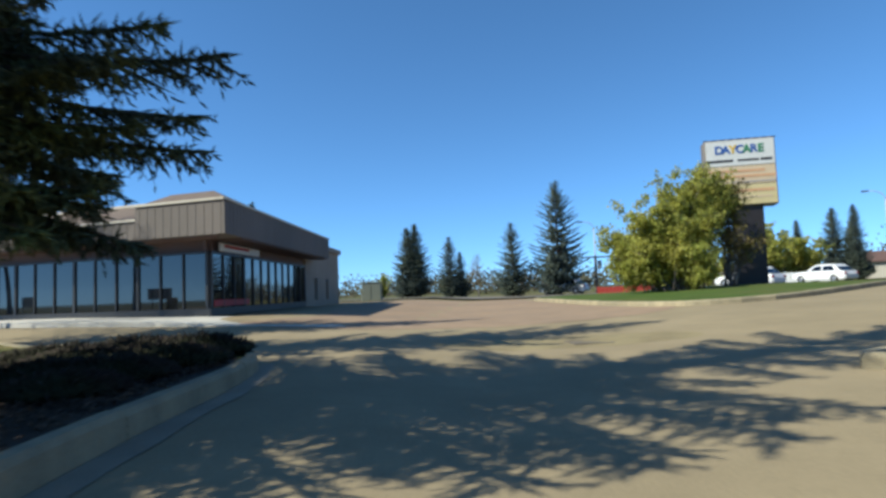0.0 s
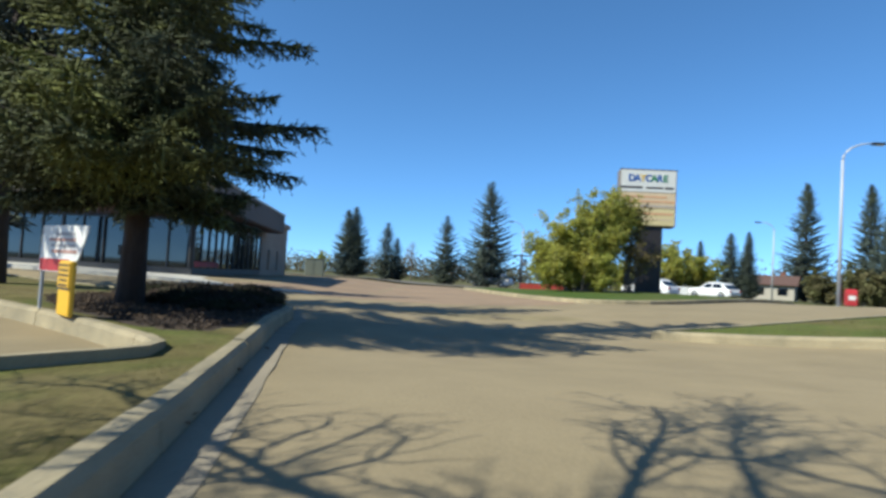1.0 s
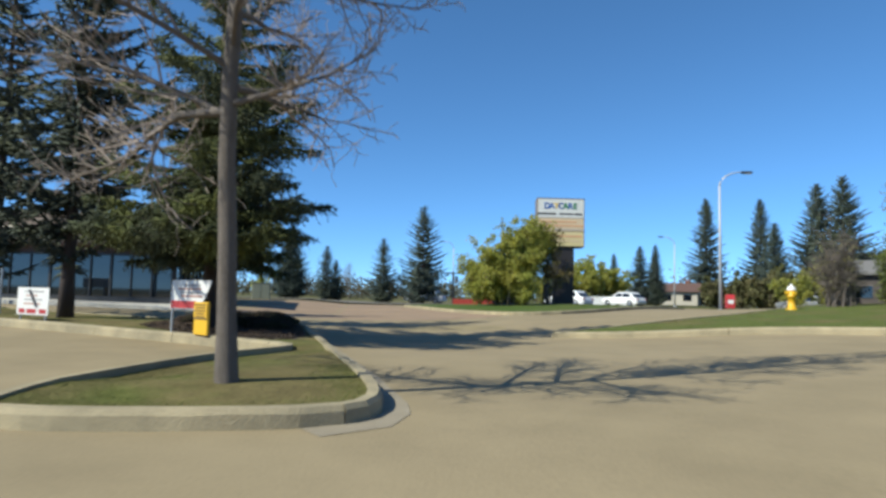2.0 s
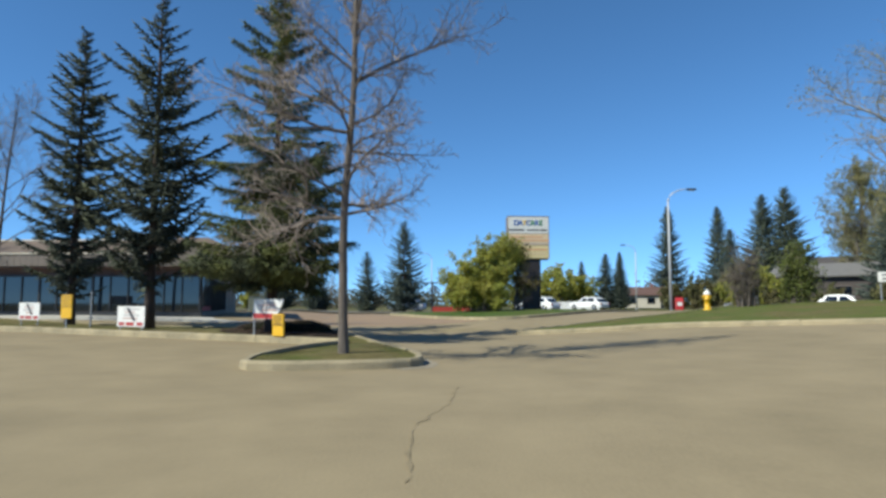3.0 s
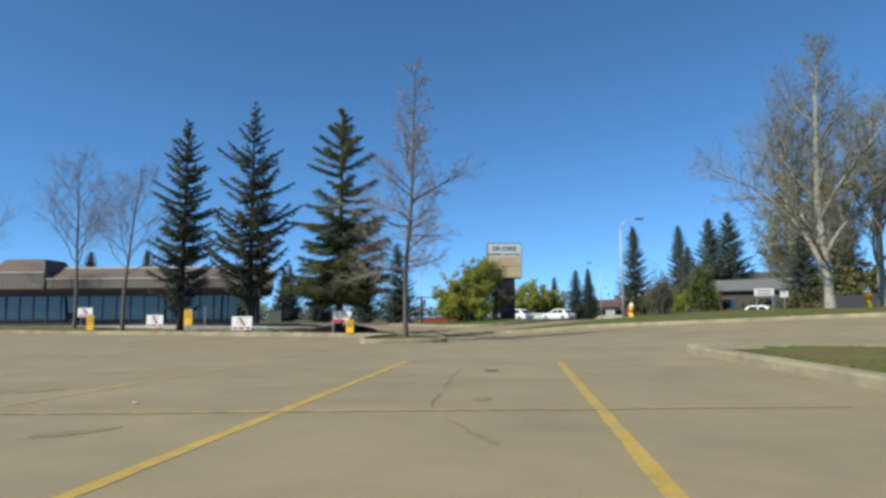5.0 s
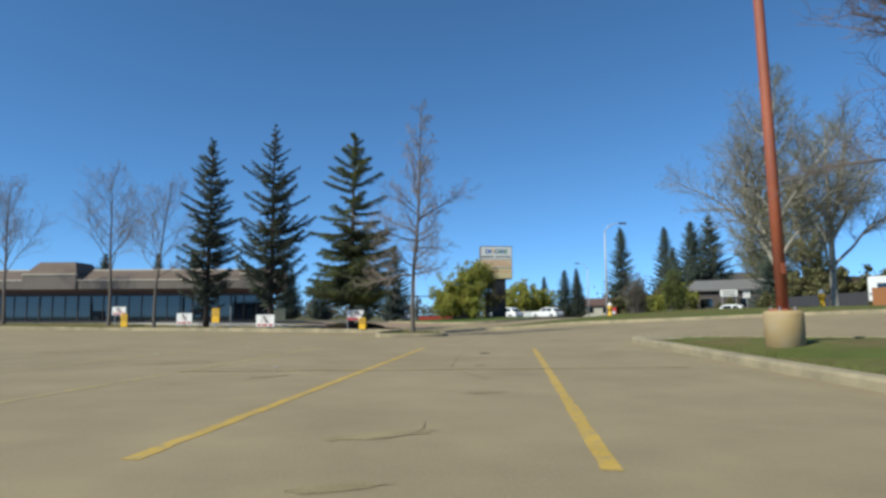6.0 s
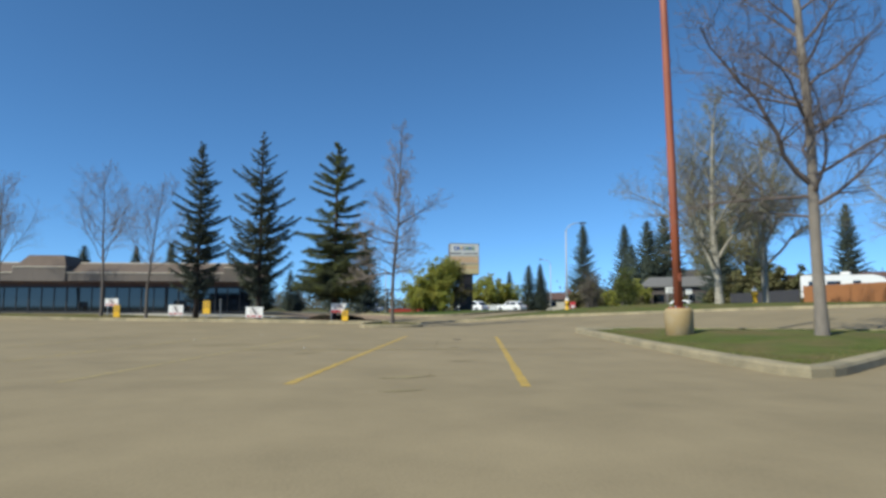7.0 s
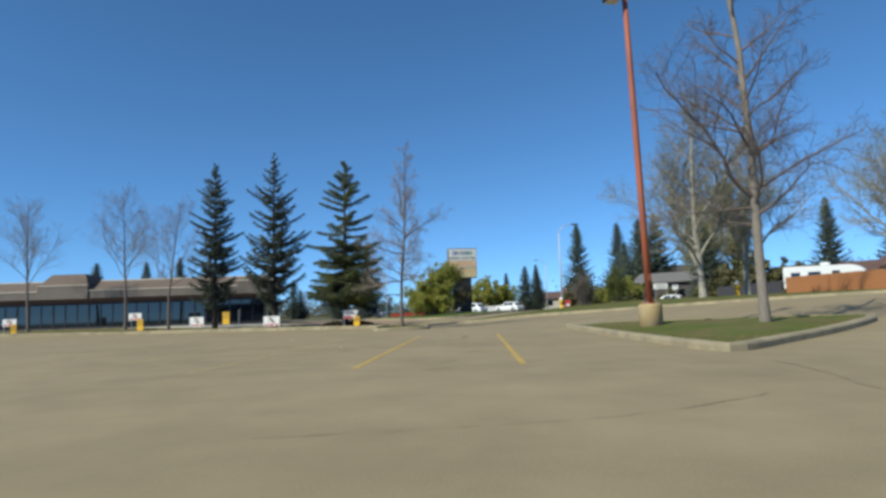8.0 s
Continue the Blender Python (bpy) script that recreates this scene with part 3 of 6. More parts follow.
# inside: floor, back wall and ceiling, so that the tinted glass has a dark room behind it
block("floor", BROWN, [front(0.3, -0.3, 0), front(LEN_F, -0.3, 0), front(LEN_F, -9, 0), side(LEN_S, -0.3, 0)], BASE - 0.05, BASE)
block("back_wall", BROWN, [front(4, -9, 0), front(LEN_F, -9, 0), front(LEN_F, -9.3, 0), front(4, -9.3, 0)], BASE, F1 - 0.2)
# rear side wall with two narrow windows
for a, b in ((WIN_S, 14.2), (14.85, 17.1), (17.75, LEN_S)):
    block("wall", STUCCO, [side(a, 0, 0), side(b, 0, 0), side(b, -0.3, 0), side(a, -0.3, 0)], BASE - 0.7, F1 - 0.35, label="tan stucco side wall")
for a, b in ((14.2, 14.85), (17.1, 17.75)):
    block("wall", STUCCO, [side(a, 0, 0), side(b, 0, 0), side(b, -0.3, 0), side(a, -0.3, 0)], BASE - 0.7, BASE + 0.2)
    block("wall", STUCCO, [side(a, 0, 0), side(b, 0, 0), side(b, -0.3, 0), side(a, -0.3, 0)], BASE + 1.4, F1 - 0.35)
    wdw = block("window", FRAME, [side(a, -0.12, 0), side(b, -0.12, 0), side(b, -0.18, 0), side(a, -0.18, 0)], BASE + 0.2, BASE + 1.4)
    block("pane", GLASS, [side(a + 0.05, -0.10, 0), side(b - 0.05, -0.10, 0), side(b - 0.05, -0.118, 0), side(a + 0.05, -0.118, 0)], BASE + 0.25, BASE + 1.35, wdw)
block("wall", STUCCO, [side(LEN_S, 0, 0), side(LEN_S, -20, 0), side(LEN_S - 0.3, -20, 0), side(LEN_S - 0.3, 0, 0)], BASE - 0.7, F1 - 0.35)
# fascia boxes with their ribs, soffit under them, and the coping on top
F_OUT = 1.0


def fascia(a0, a1, fn, z0, z1, out, inner=None):
    block("fascia", SIDING, [fn(a0, out, 0), fn(a1, out, 0), fn(a1, -0.3, 0), fn(a0 if inner is None else inner, -0.3, 0)], z0, z1, label="grey-brown ribbed metal fascia")
    s = Shape()
    n = int(abs(a1 - a0) / 0.30)
    for i in range(n):
        u = a0 + (a1 - a0) * (i + 0.5) / n
        p, q = fn(u - 0.03, out + 0.009, 0), fn(u + 0.03, out + 0.009, 0)
        quad_prism(s, p, q, fn(u + 0.03, out - 0.01, 0), fn(u - 0.03, out - 0.01, 0), z0 + 0.01, z1 - 0.02)
    part("ribs", s, SIDING, shops)
    block("coping", COPING, [fn(a0, out + 0.05, 0), fn(a1, out + 0.05, 0), fn(a1, out - 0.25, 0), fn(a0, out - 0.25, 0)], z1 + 0.002, z1 + 0.07, label="cream metal coping")


def mansard(a0, a1, z0, z1, out, corner=False):
    """A raised block on the fascia with a sloped shingle top."""
    s = Shape()
    o = [front(a0, out, z0), front(a1, out, z0), front(a1, -2.5, z0), front(a0, -2.5, z0)]
    i = [front(a0 + 0.55, out - 0.8, z1), front(a1 - 0.55, out - 0.8, z1), front(a1 - 0.55, -2.0, z1), front(a0 + 0.55, -2.0, z1)]
    if corner:
        o[3], i[3] = side(3.4, out, z0), side(2.9, out - 0.75, z1)
        i[0] = front(a0 + 1.05, out - 0.8, z1)
        o[2], i[2] = front(a1, -1.8, z0), front(a1 - 0.55, -1.4, z1)
    s.add(o + i, [(0, 1, 5, 4), (1, 2, 6, 5), (2, 3, 7, 6), (3, 0, 4, 7), (4, 5, 6, 7), (3, 2, 1, 0)])
    part("roof", s, SHINGLE, shops, "brown shingled mansard cap")


LOW = 3.38
U_F = (F_OUT - OUT_S.dot(OUT_F) * F_OUT) / OUT_S.dot(FRONT)      # where the two fascia planes meet
U_S = (F_OUT - OUT_F.dot(OUT_S) * F_OUT) / OUT_F.dot(SIDE)
BLOCKS = [(U_F, 2.0), (13.6, 17.4), (29.7, 33.2)]
prev = None
for a0, a1 in BLOCKS:
    if prev is not None:
        fascia(prev, a0, front, B1, LOW, F_OUT - 0.12)
        s = Shape()
        o = [front(prev, F_OUT - 0.3, LOW + 0.08), front(a0, F_OUT - 0.3, LOW + 0.08), front(a0, -1.2, F1 + 0.46), front(prev, -1.2, F1 + 0.46), front(a0, -1.2, LOW), front(prev, -1.2, LOW)]
        s.add(o, [(0, 1, 2, 3), (1, 4, 2), (0, 3, 5), (3, 2, 4, 5)])
        part("roof", s, SHINGLE, shops, "sloped brown roof behind the fascia")
        block("coping", COPING, [front(prev, -1.12, 0), front(a0, -1.12, 0), front(a0, -1.32, 0), front(prev, -1.32, 0)], F1 + 0.44, F1 + 0.53)
    fascia(a0, a1, front, B1 - 0.02, F1, F_OUT, 0.3 if prev is None else None)
    mansard(a0 + 0.05, a1 - 0.05, F1 + 0.075, F1 + (0.48 if prev is None else 0.98), F_OUT - 0.12, prev is None)
    prev = a1
fascia(prev, LEN_F, front, B1, LOW, F_OUT - 0.12)
fascia(U_S, 13.4, side, B1 - 0.015, F1 - 0.004, F_OUT - 0.003, 0.9)
block("rear_parapet", STUCCO, [side(13.42, 0.15, 0), side(LEN_S + 0.2, 0.15, 0), side(LEN_S + 0.2, -1.0, 0), side(13.42, -1.0, 0)], F1 - 0.345, F1 - 0.05, label="lower rear parapet")
block("soffit", BROWN, [front(-0.9, F_OUT - 0.2, 0), front(LEN_F, F_OUT - 0.2, 0), front(LEN_F, -0.1, 0), front(-0.2, -0.1, 0)], B1 - 0.06, B1 - 0.024, label="dark soffit")
block("soffit", BROWN, [side(0.4, F_OUT - 0.08, 0), side(13.3, F_OUT - 0.08, 0), side(13.3, -0.1, 0), side(0.4, -0.1, 0)], B1 - 0.06, B1 - 0.024)
block("roof_deck", SHINGLE, [front(0.2, -0.45, 0), front(LEN_F, -0.45, 0), front(LEN_F, -16, 0), side(LEN_S - 0.4, -0.45, 0)], F1 - 0.2, F1 - 0.12)


def glazing(fn, a0, a1, wide):
    n = int(round((a1 - a0) / wide))
    for i in range(n + 1):
        u = a0 + (a1 - a0) * i / n
        w = 0.10 if i % 3 == 0 else 0.05
        block("mullion", FRAME, [fn(u - w / 2, 0.02, 0), fn(u + w / 2, 0.02, 0), fn(u + w / 2, -0.1, 0), fn(u - w / 2, -0.1, 0)], W0, W1)
    rnd = random.Random(int(a1 * 10))
    for i in range(n):
        u, v = a0 + (a1 - a0) * i / n + 0.04, a0 + (a1 - a0) * (i + 1) / n - 0.04
        t = rnd.uniform(-0.004, 0.004)
        block("pane", GLASS, [fn(u, -0.03 + t, 0), fn(v, -0.03 - t, 0), fn(v, -0.042 - t, 0), fn(u, -0.042 + t, 0)], W0 + 0.02, W1 - 0.02)
    block("head_rail", FRAME, [fn(a0, 0.025, 0), fn(a1, 0.025, 0), fn(a1, -0.1, 0), fn(a0, -0.1, 0)], W1 - 0.005, W1 + 0.06)


glazing(front, 0.12, 43.4, 0.92)
glazing(side, 0.12, WIN_S - 0.1, 0.96)
# name board over the corner window, and the red strip along the foot of the side glass
block("name_board", BOARD, [side(0.7, 0.09, 0), side(4.6, 0.09, 0), side(4.6, 0.0, 0), side(0.7, 0.0, 0)], W1 + 0.10, B1 - 0.10, label="pale name board")
block("print_bar", REDINK, [side(1.0, 0.098, 0), side(3.4, 0.098, 0), side(3.4, 0.086, 0), side(1.0, 0.086, 0)], W1 + 0.22, W1 + 0.32, label="faded lettering")
block("window_strip", REDINK, [side(0.3, 0.012, 0), side(3.6, 0.012, 0), side(3.6, -0.012, 0), side(0.3, -0.012, 0)], W0 + 0.05, W0 + 0.26, label="red strip inside the glass")

# ---- painted bays in the lot ----
BAY_TOP, BAY_DOWN, BAY_ACROSS = Vector((-1.24, -12.42)), Vector((-0.325, -0.9457)), Vector((-0.9457, 0.325))


def stripe(name, a, b, width, mat, label, ragged=0.012, seed=0, lift=0.003):
    rnd = random.Random(seed)
    a, b = Vector(a), Vector(b)
    d = (b - a).normalized()
    nrm = Vector((-d.y, d.x))
    n = max(2, int((b - a).length / 0.25))
    vs = []
    for i in range(n + 1):
        p = a + (b - a) * i / n
        for sg in (-1, 1):
            q = p + nrm * sg * (width / 2 + rnd.uniform(-ragged, ragged))
            vs.append((q.x, q.y, ground_z(q.x, q.y) + lift))
    s = Shape().add(vs, [(2 * i, 2 * i + 2, 2 * i + 3, 2 * i + 1) for i in range(n)])
    return tagged(part(name, s, mat), label, "road marking", "parking bay lines")


for k, (mat, lab) in enumerate([(YPAINT, "yellow painted parking bay line"), (YPAINT, "worn yellow painted parking bay line"), (YFAINT, "faded yellow parking bay line"), (YFAINT, "faded yellow parking bay line"), (YFAINT, "faded yellow parking bay line")]):
    top = BAY_TOP + BAY_ACROSS * 2.75 * k
    stripe("bay_line", top, top + BAY_DOWN * 11.9, 0.105, mat, lab, seed=k)
stripe("bay_line", (-8.6, -16.75), (-0.9, -18.2), 0.085, YFAINT, "faded yellow cross line between the parking bays", 0.014, 9, 0.006)


# ---- plants ----
def spindles(P, D, L, R):
    """Slender three-sided tufts from points P along D with lengths L and radii R, as arrays of vertices and faces."""
    n = len(P)
    up = np.where(np.abs(D[:, 2:3]) < 0.9, np.array([[0, 0, 1.0]]), np.array([[1.0, 0, 0]]))
    a = np.cross(D, up)
    a /= np.linalg.norm(a, axis=1, keepdims=True)
    b = np.cross(D, a)
    mid = P + D * (L * 0.4)[:, None]
    ring = [mid + (a * math.cos(t) + b * math.sin(t)) * R[:, None] for t in (0, 2.094, 4.189)]
    V = np.stack([P, *ring, P + D * L[:, None]], 1).reshape(-1, 3)
    o = (np.arange(n) * 5)[:, None]
    F = np.concatenate([o + np.array([f]) for f in ((0, 2, 1), (0, 3, 2), (0, 1, 3), (4, 1, 2), (4, 2, 3), (4, 3, 1))])
    return V, F


def tri_mesh(name, V, F, mat):
    me = bpy.data.meshes.new(name)
    me.vertices.add(len(V))
    me.vertices.foreach_set("co", np.asarray(V, np.float32).ravel())
    k = F.shape[1]
    me.loops.add(F.size)
    me.loops.foreach_set("vertex_index", F.astype(np.int32).ravel())
    me.polygons.add(len(F))
    me.polygons.foreach_set("loop_start", np.arange(len(F), dtype=np.int32) * k)
    me.polygons.foreach_set("loop_total", np.full(len(F), k, np.int32))
    me.materials.append(mat)
    me.update(calc_edges=True)
    return me


def unit(v):
    return v / np.maximum(np.linalg.norm(v, axis=-1, keepdims=True), 1e-9)


def spruce(h, r, seed, z0=0.12, whorl=0.32, rich=2, mat=None, lean=(0.0, 0.0), droop=0.35, trunk_r=None, gaps=0.0, power=0.82, profile=None, fat=0.34, lift=0.30, hang=0.16, few=0, shy=0.0, near=0.0, boughs=(), thin_below=0.0):
    """Trunk and crown meshes of a spruce: whorls of boughs that droop and lift at the tips, hung with tufts."""
    rg = np.random.default_rng(seed)
    trunk = Shape()
    tr = trunk_r or 0.012 * h + 0.04
    zs = np.linspace(0, 1, 9)
    line = [(lean[0] * t * h, lean[1] * t * h, t * h) for t in zs]
    trunk.tube(line, [tr * (1 - t) ** 0.85 + 0.012 + (0.25 * tr if t == 0 else 0) for t in zs], 9)
    Ps, Ds, Ls, Rs = [], [], [], []
    z = z0 * h
    while z < h * 0.985:
        f = (z - z0 * h) / (h - z0 * h)
        reach = r * (1 - f) ** power * (0.72 + 0.28 * min(1.0, f * 8 + 0.4)) + 0.10
        if profile:
            reach = float(np.interp(z / h, [q[0] for q in profile], [q[1] for q in profile]))
        count = int(round(5 + 3 * (1 - f) + rg.integers(0, 2))) - few
        start = rg.uniform(0, 6.283)
        these = []
        for k in range(count):
            if rg.random() < gaps or (z < thin_below and k % 2):
                continue
            az = start + 6.283 * k / count + rg.uniform(-0.3, 0.3)
            ln = reach * rg.uniform(*((0.62, 1.14), (0.62, 1.14), (0.45, 1.2), (0.55, 1.08))[rich])
            ln *= 1.0 - shy * max(0.0, math.cos(az - radians(70))) ** 4
            ln *= 1.0 + near * math.cos(az - radians(294)) ** 2 * max(0.0, 1 - 0.8 * f)
            these.append((az, ln, z + rg.uniform(-0.5, 0.5) * whorl, 0.75 * f * f + 0.10 - droop * (1 - f)))
        step = whorl * (1.0 - 0.45 * f) * rg.uniform(0.8, 1.2) * ((0.85 if f < 0.25 else 1.45) if rich > 2 else 1.0)
        these += [(radians(q[1]), q[2], q[0], q[3]) for q in boughs if z <= q[0] < z + step]
        for az, ln, zz, rise in these:
            out = np.array([math.cos(az), math.sin(az), 0.0])
            sd = np.array([-out[1], out[0], 0.0])
            m = max(3, int(ln / (0.12 if rich > 2 else 0.16 if rich > 1 else 0.38)))
            t = (np.arange(m) + 0.5) / m
            root = np.array([lean[0] * zz, lean[1] * zz, zz])
            pts = root + out * (ln * t)[:, None] + np.array([0, 0, 1.0]) * (ln * (rise * t + lift * (1 - f) * t ** 2.2))[:, None]
            tan = unit(np.gradient(pts, axis=0) if m > 1 else out[None])
            Ps.append(pts - tan * 0.02)
            Ds.append(tan)
            Ls.append(np.full(m, ln / m * 1.9 + 0.05 * (1 - 0.6 * f ** 4)))
            Rs.append(np.full(m, 0.035 + 0.012 * ln if rich < 3 else 0.024))
            if rich > 2:
                for _ in range(5):
                    Ps.append(pts + rg.normal(0, 0.02, (m, 3)))
                    Ds.append(unit(tan + rg.normal(0, 0.55, (m, 3))))
                    Ls.append(rg.uniform(0.10, 0.20, m))
                    Rs.append(np.full(m, 0.014))
            if len(pts) > 2 and rich > 0:
                trunk.tube([root, pts[len(pts) // 2], pts[-1]], [0.018 + 0.010 * ln, 0.012 + 0.004 * ln, 0.004], 4, False)
            tw = (fat * ln * (1 - 0.72 * t) + 0.10 * (1 - 0.6 * f ** 4)) * rg.uniform(0.7, 1.25, m)
            for sg in (-1, 1):
                d = unit(sd * sg * rg.uniform(0.55, 1.0, (m, 1)) + tan * rg.uniform(0.5, 0.95, (m, 1)) + np.array([0, 0, -1.0]) * rg.uniform(0.05, 0.55, (m, 1)) * (1 - 0.7 * f))
                Ps.append(pts)
                Ds.append(d)
                Ls.append(tw)
                Rs.append((0.028 + 0.05 * tw) * (1.5 if rich == 1 else 1.0) if rich < 3 else np.full(m, 0.022))
                if rich > 2:
                    for q in (0.12, 0.24, 0.36, 0.48, 0.6, 0.72, 0.84, 0.94):
                        for _ in range(2):
                            base = pts + d * (tw * q)[:, None] + np.array([0, 0, -0.10]) * (tw * q * q)[:, None]
                            dd = unit(d * 0.7 + rg.normal(0, 0.55, (m, 3)) + np.array([0, 0, -0.45]))
                            Ps.append(base)
                            Ds.append(dd)
                            Ls.append(rg.uniform(0.07, 0.17, m) * (1.15 - 0.4 * q))
                            Rs.append(np.full(m, 0.013))
                elif rich > 1:
                    for q in (0.3, 0.55, 0.8):
                        base = pts + d * (tw * q)[:, None]
                        dd = unit(d + sd * rg.uniform(-0.9, 0.9, (m, 1)) + tan * rg.uniform(-0.2, 0.7, (m, 1)) + np.array([0, 0, -1.0]) * rg.uniform(0.1, 0.8, (m, 1)))
                        Ps.append(base)
                        Ds.append(dd)
                        Ls.append(0.08 + 0.38 * tw * rg.uniform(0.6, 1.2, m))
                        Rs.append(0.018 + 0.022 * tw)
            if rich > 0:
                d = unit(np.array([0, 0, -1.0]) + tan * 0.4 + rg.normal(0, 0.25, (m, 3)))
                Ps.append(pts)
                Ds.append(d)
                drop = (0.10 * (1 - 0.7 * f ** 4) + hang * ln * (1 - f)) * rg.uniform(0.4, 1.2, m)
                Ls.append(drop)
                Rs.append(np.full(m, 0.028 if rich < 3 else 0.012))
                if rich > 2:
                    for q in (0.1, 0.3, 0.5, 0.7, 0.9):
                        Ps.append(pts + d * (drop * q)[:, None])
                        Ds.append(unit(d + rg.normal(0, 0.6, (m, 3))))
                        Ls.append(rg.uniform(0.06, 0.13, m))
                        Rs.append(np.full(m, 0.012))
        z += step
    Ps.append(np.array([[lean[0] * h, lean[1] * h, h * 0.95]]))
    Ds.append(np.array([[0, 0, 1.0]]))
    Ls.append(np.array([h * 0.06]))
    Rs.append(np.array([0.05]))
    V, F = spindles(np.concatenate(Ps), np.concatenate(Ds), np.concatenate(Ls), np.concatenate(Rs))
    return trunk.mesh("trunk", BARK, True), tri_mesh("crown", V, F, mat or NEEDLE)


def place_tree(name, meshes, x, y, label, category, lift=0.0, group="", rz=0.0, s=1.0):
    t = thing(name, pose(x, y, ground_z(x, y) + lift, 0, 0, rz) @ Matrix.Scale(s, 4), label, category, group)
    part("trunk", meshes[0], None, t)
    for k, me in enumerate(meshes[1:]):
        part("crown" if k == 0 else "foliage", me, None, t)
    return t


def bare_tree(h, spread, seed, clear=0.28, limbs=20, bark=None, twig=None, trunk_r=0.14, up=0.55, dark_limbs=False, leaves=0, leaf_mat=None, density=1.0, lean=(0, 0), zone=0.97, main=(), crook=1.0, taper=0.8, leaf=0.035, slim=0.55):
    """Trunk with limbs, and a crown of twigs, of a leafless or just budding tree; leaves adds small young leaves."""
    rnd = random.Random(seed)
    wood, fine = Shape(), Shape()
    tips = []

    def grow(p, d, ln, rad, level, bend):
        n = max(3, int(ln / (0.55 if level < 2 else 0.35)) + 1)
        pts, rads = [Vector(p)], [rad]
        dd = Vector(d).normalized()
        for i in range(n):
            wob = (0.10 + 0.05 * level) * crook
            dd = (dd + Vector((rnd.gauss(0, wob), rnd.gauss(0, wob), rnd.gauss(0, wob * 0.6) + bend))).normalized()
            pts.append(pts[-1] + dd * (ln / n))
            rads.append(max(0.004, rad * (1 - 0.8 * (i + 1) / n)))
        (wood if level < (1 if dark_limbs else 2) else fine).tube(pts, rads, 7 if level == 0 else (5 if level == 1 else 3), False)
        if level >= 2:
            tips.extend(pts[1:])
        if level == 3:
            return
        kids = {1: int((5 + min(ln, 6) * 2.0) * density), 2: int((3 + min(ln, 2.5) * 3.2) * density)}[level]
        for k in range(kids):
            f = 0.22 + 0.78 * (k + rnd.random()) / kids
            i = min(n - 1, int(f * n))
            q = pts[i].lerp(pts[i + 1], f * n - i if f * n - i < 1 else 0.9)
            axis = (pts[i + 1] - pts[i]).normalized()
            sidev = axis.cross(Vector((rnd.gauss(0, 1), rnd.gauss(0, 1), rnd.gauss(0, 1)))).normalized()
            nd = axis * rnd.uniform(0.45, 1.0) + sidev * rnd.uniform(0.6, 1.1) + Vector((0, 0, 0.18))
            grow(q, nd, ln * rnd.uniform(0.28, 0.5) * (1.15 - 0.5 * f), max(0.004, rads[i] * slim), level + 1, 0.02 + 0.03 * up)

    n = 14
    top = [Vector((0, 0, -0.1))]
    dd = Vector((lean[0], lean[1], 1))
    for i in range(n):
        dd = (dd + Vector((rnd.gauss(0, 0.035), rnd.gauss(0, 0.035), 0.06))).normalized()
        top.append(top[-1] + dd * (h / n))
    rads = [trunk_r * (1 - i / n) ** taper + 0.012 for i in range(n + 1)]
    rads[0] *= 1.25
    wood.tube(top, rads, 10, False)
    for k in range(limbs):
        f = clear + (zone - clear) * (k + rnd.random() * 0.8) / limbs
        i = min(n - 1, int(f * n))
        p = top[i].lerp(top[i + 1], f * n - i)
        az = k * 2.399 + rnd.uniform(-0.5, 0.5)
        g = (f - clear) / (1 - clear)
        el = up * rnd.uniform(0.6, 1.2) + 0.7 * g
        d = Vector((math.cos(az), math.sin(az), el))
        ln = spread * (1 - g) ** 0.7 * rnd.uniform(0.65, 1.15) + 0.35
        grow(p, d, ln, max(0.012, rads[i] * 0.42), 1, 0.015 + 0.05 * up)
    for z, az, ln, slope, rad in main:
        i = min(n - 1, int(z / h * n))
        grow(top[i].lerp(top[i + 1], z / h * n - i), (math.cos(radians(az)), math.sin(radians(az)), slope), ln, rad, 1, 0.02)
    out = [wood.mesh("trunk", bark or GREYBARK, True), fine.mesh("crown", twig or TWIG)]
    if leaves:
        out.append(leaf_cloud([tuple(p) for p in tips], leaves, 0.10, leaf, leaf_mat, seed))
    return out


def leaf_cloud(points, count, scatter, size, mat, seed):
    """Small folded leaves scattered about points."""
    rg = np.random.default_rng(seed)
    P = np.asarray(points)[rg.integers(0, len(points), count)] + rg.normal(0, scatter, (count, 3))
    a = unit(rg.normal(0, 1, (count, 3)))
    b = unit(np.cross(a, rg.normal(0, 1, (count, 3))))
    c = np.cross(a, b)
    s = (size * rg.uniform(0.6, 1.4, count))[:, None]
    V = np.stack([P - a * s, P + b * s * 0.55 + c * s * 0.15, P + a * s, P - b * s * 0.55 + c * s * 0.15], 1).reshape(-1, 3)
    o = (np.arange(count) * 4)[:, None]
    F = np.concatenate([o + np.array([[0, 1, 2]]), o + np.array([[0, 2, 3]])])
    return tri_mesh("foliage", V, F, mat)


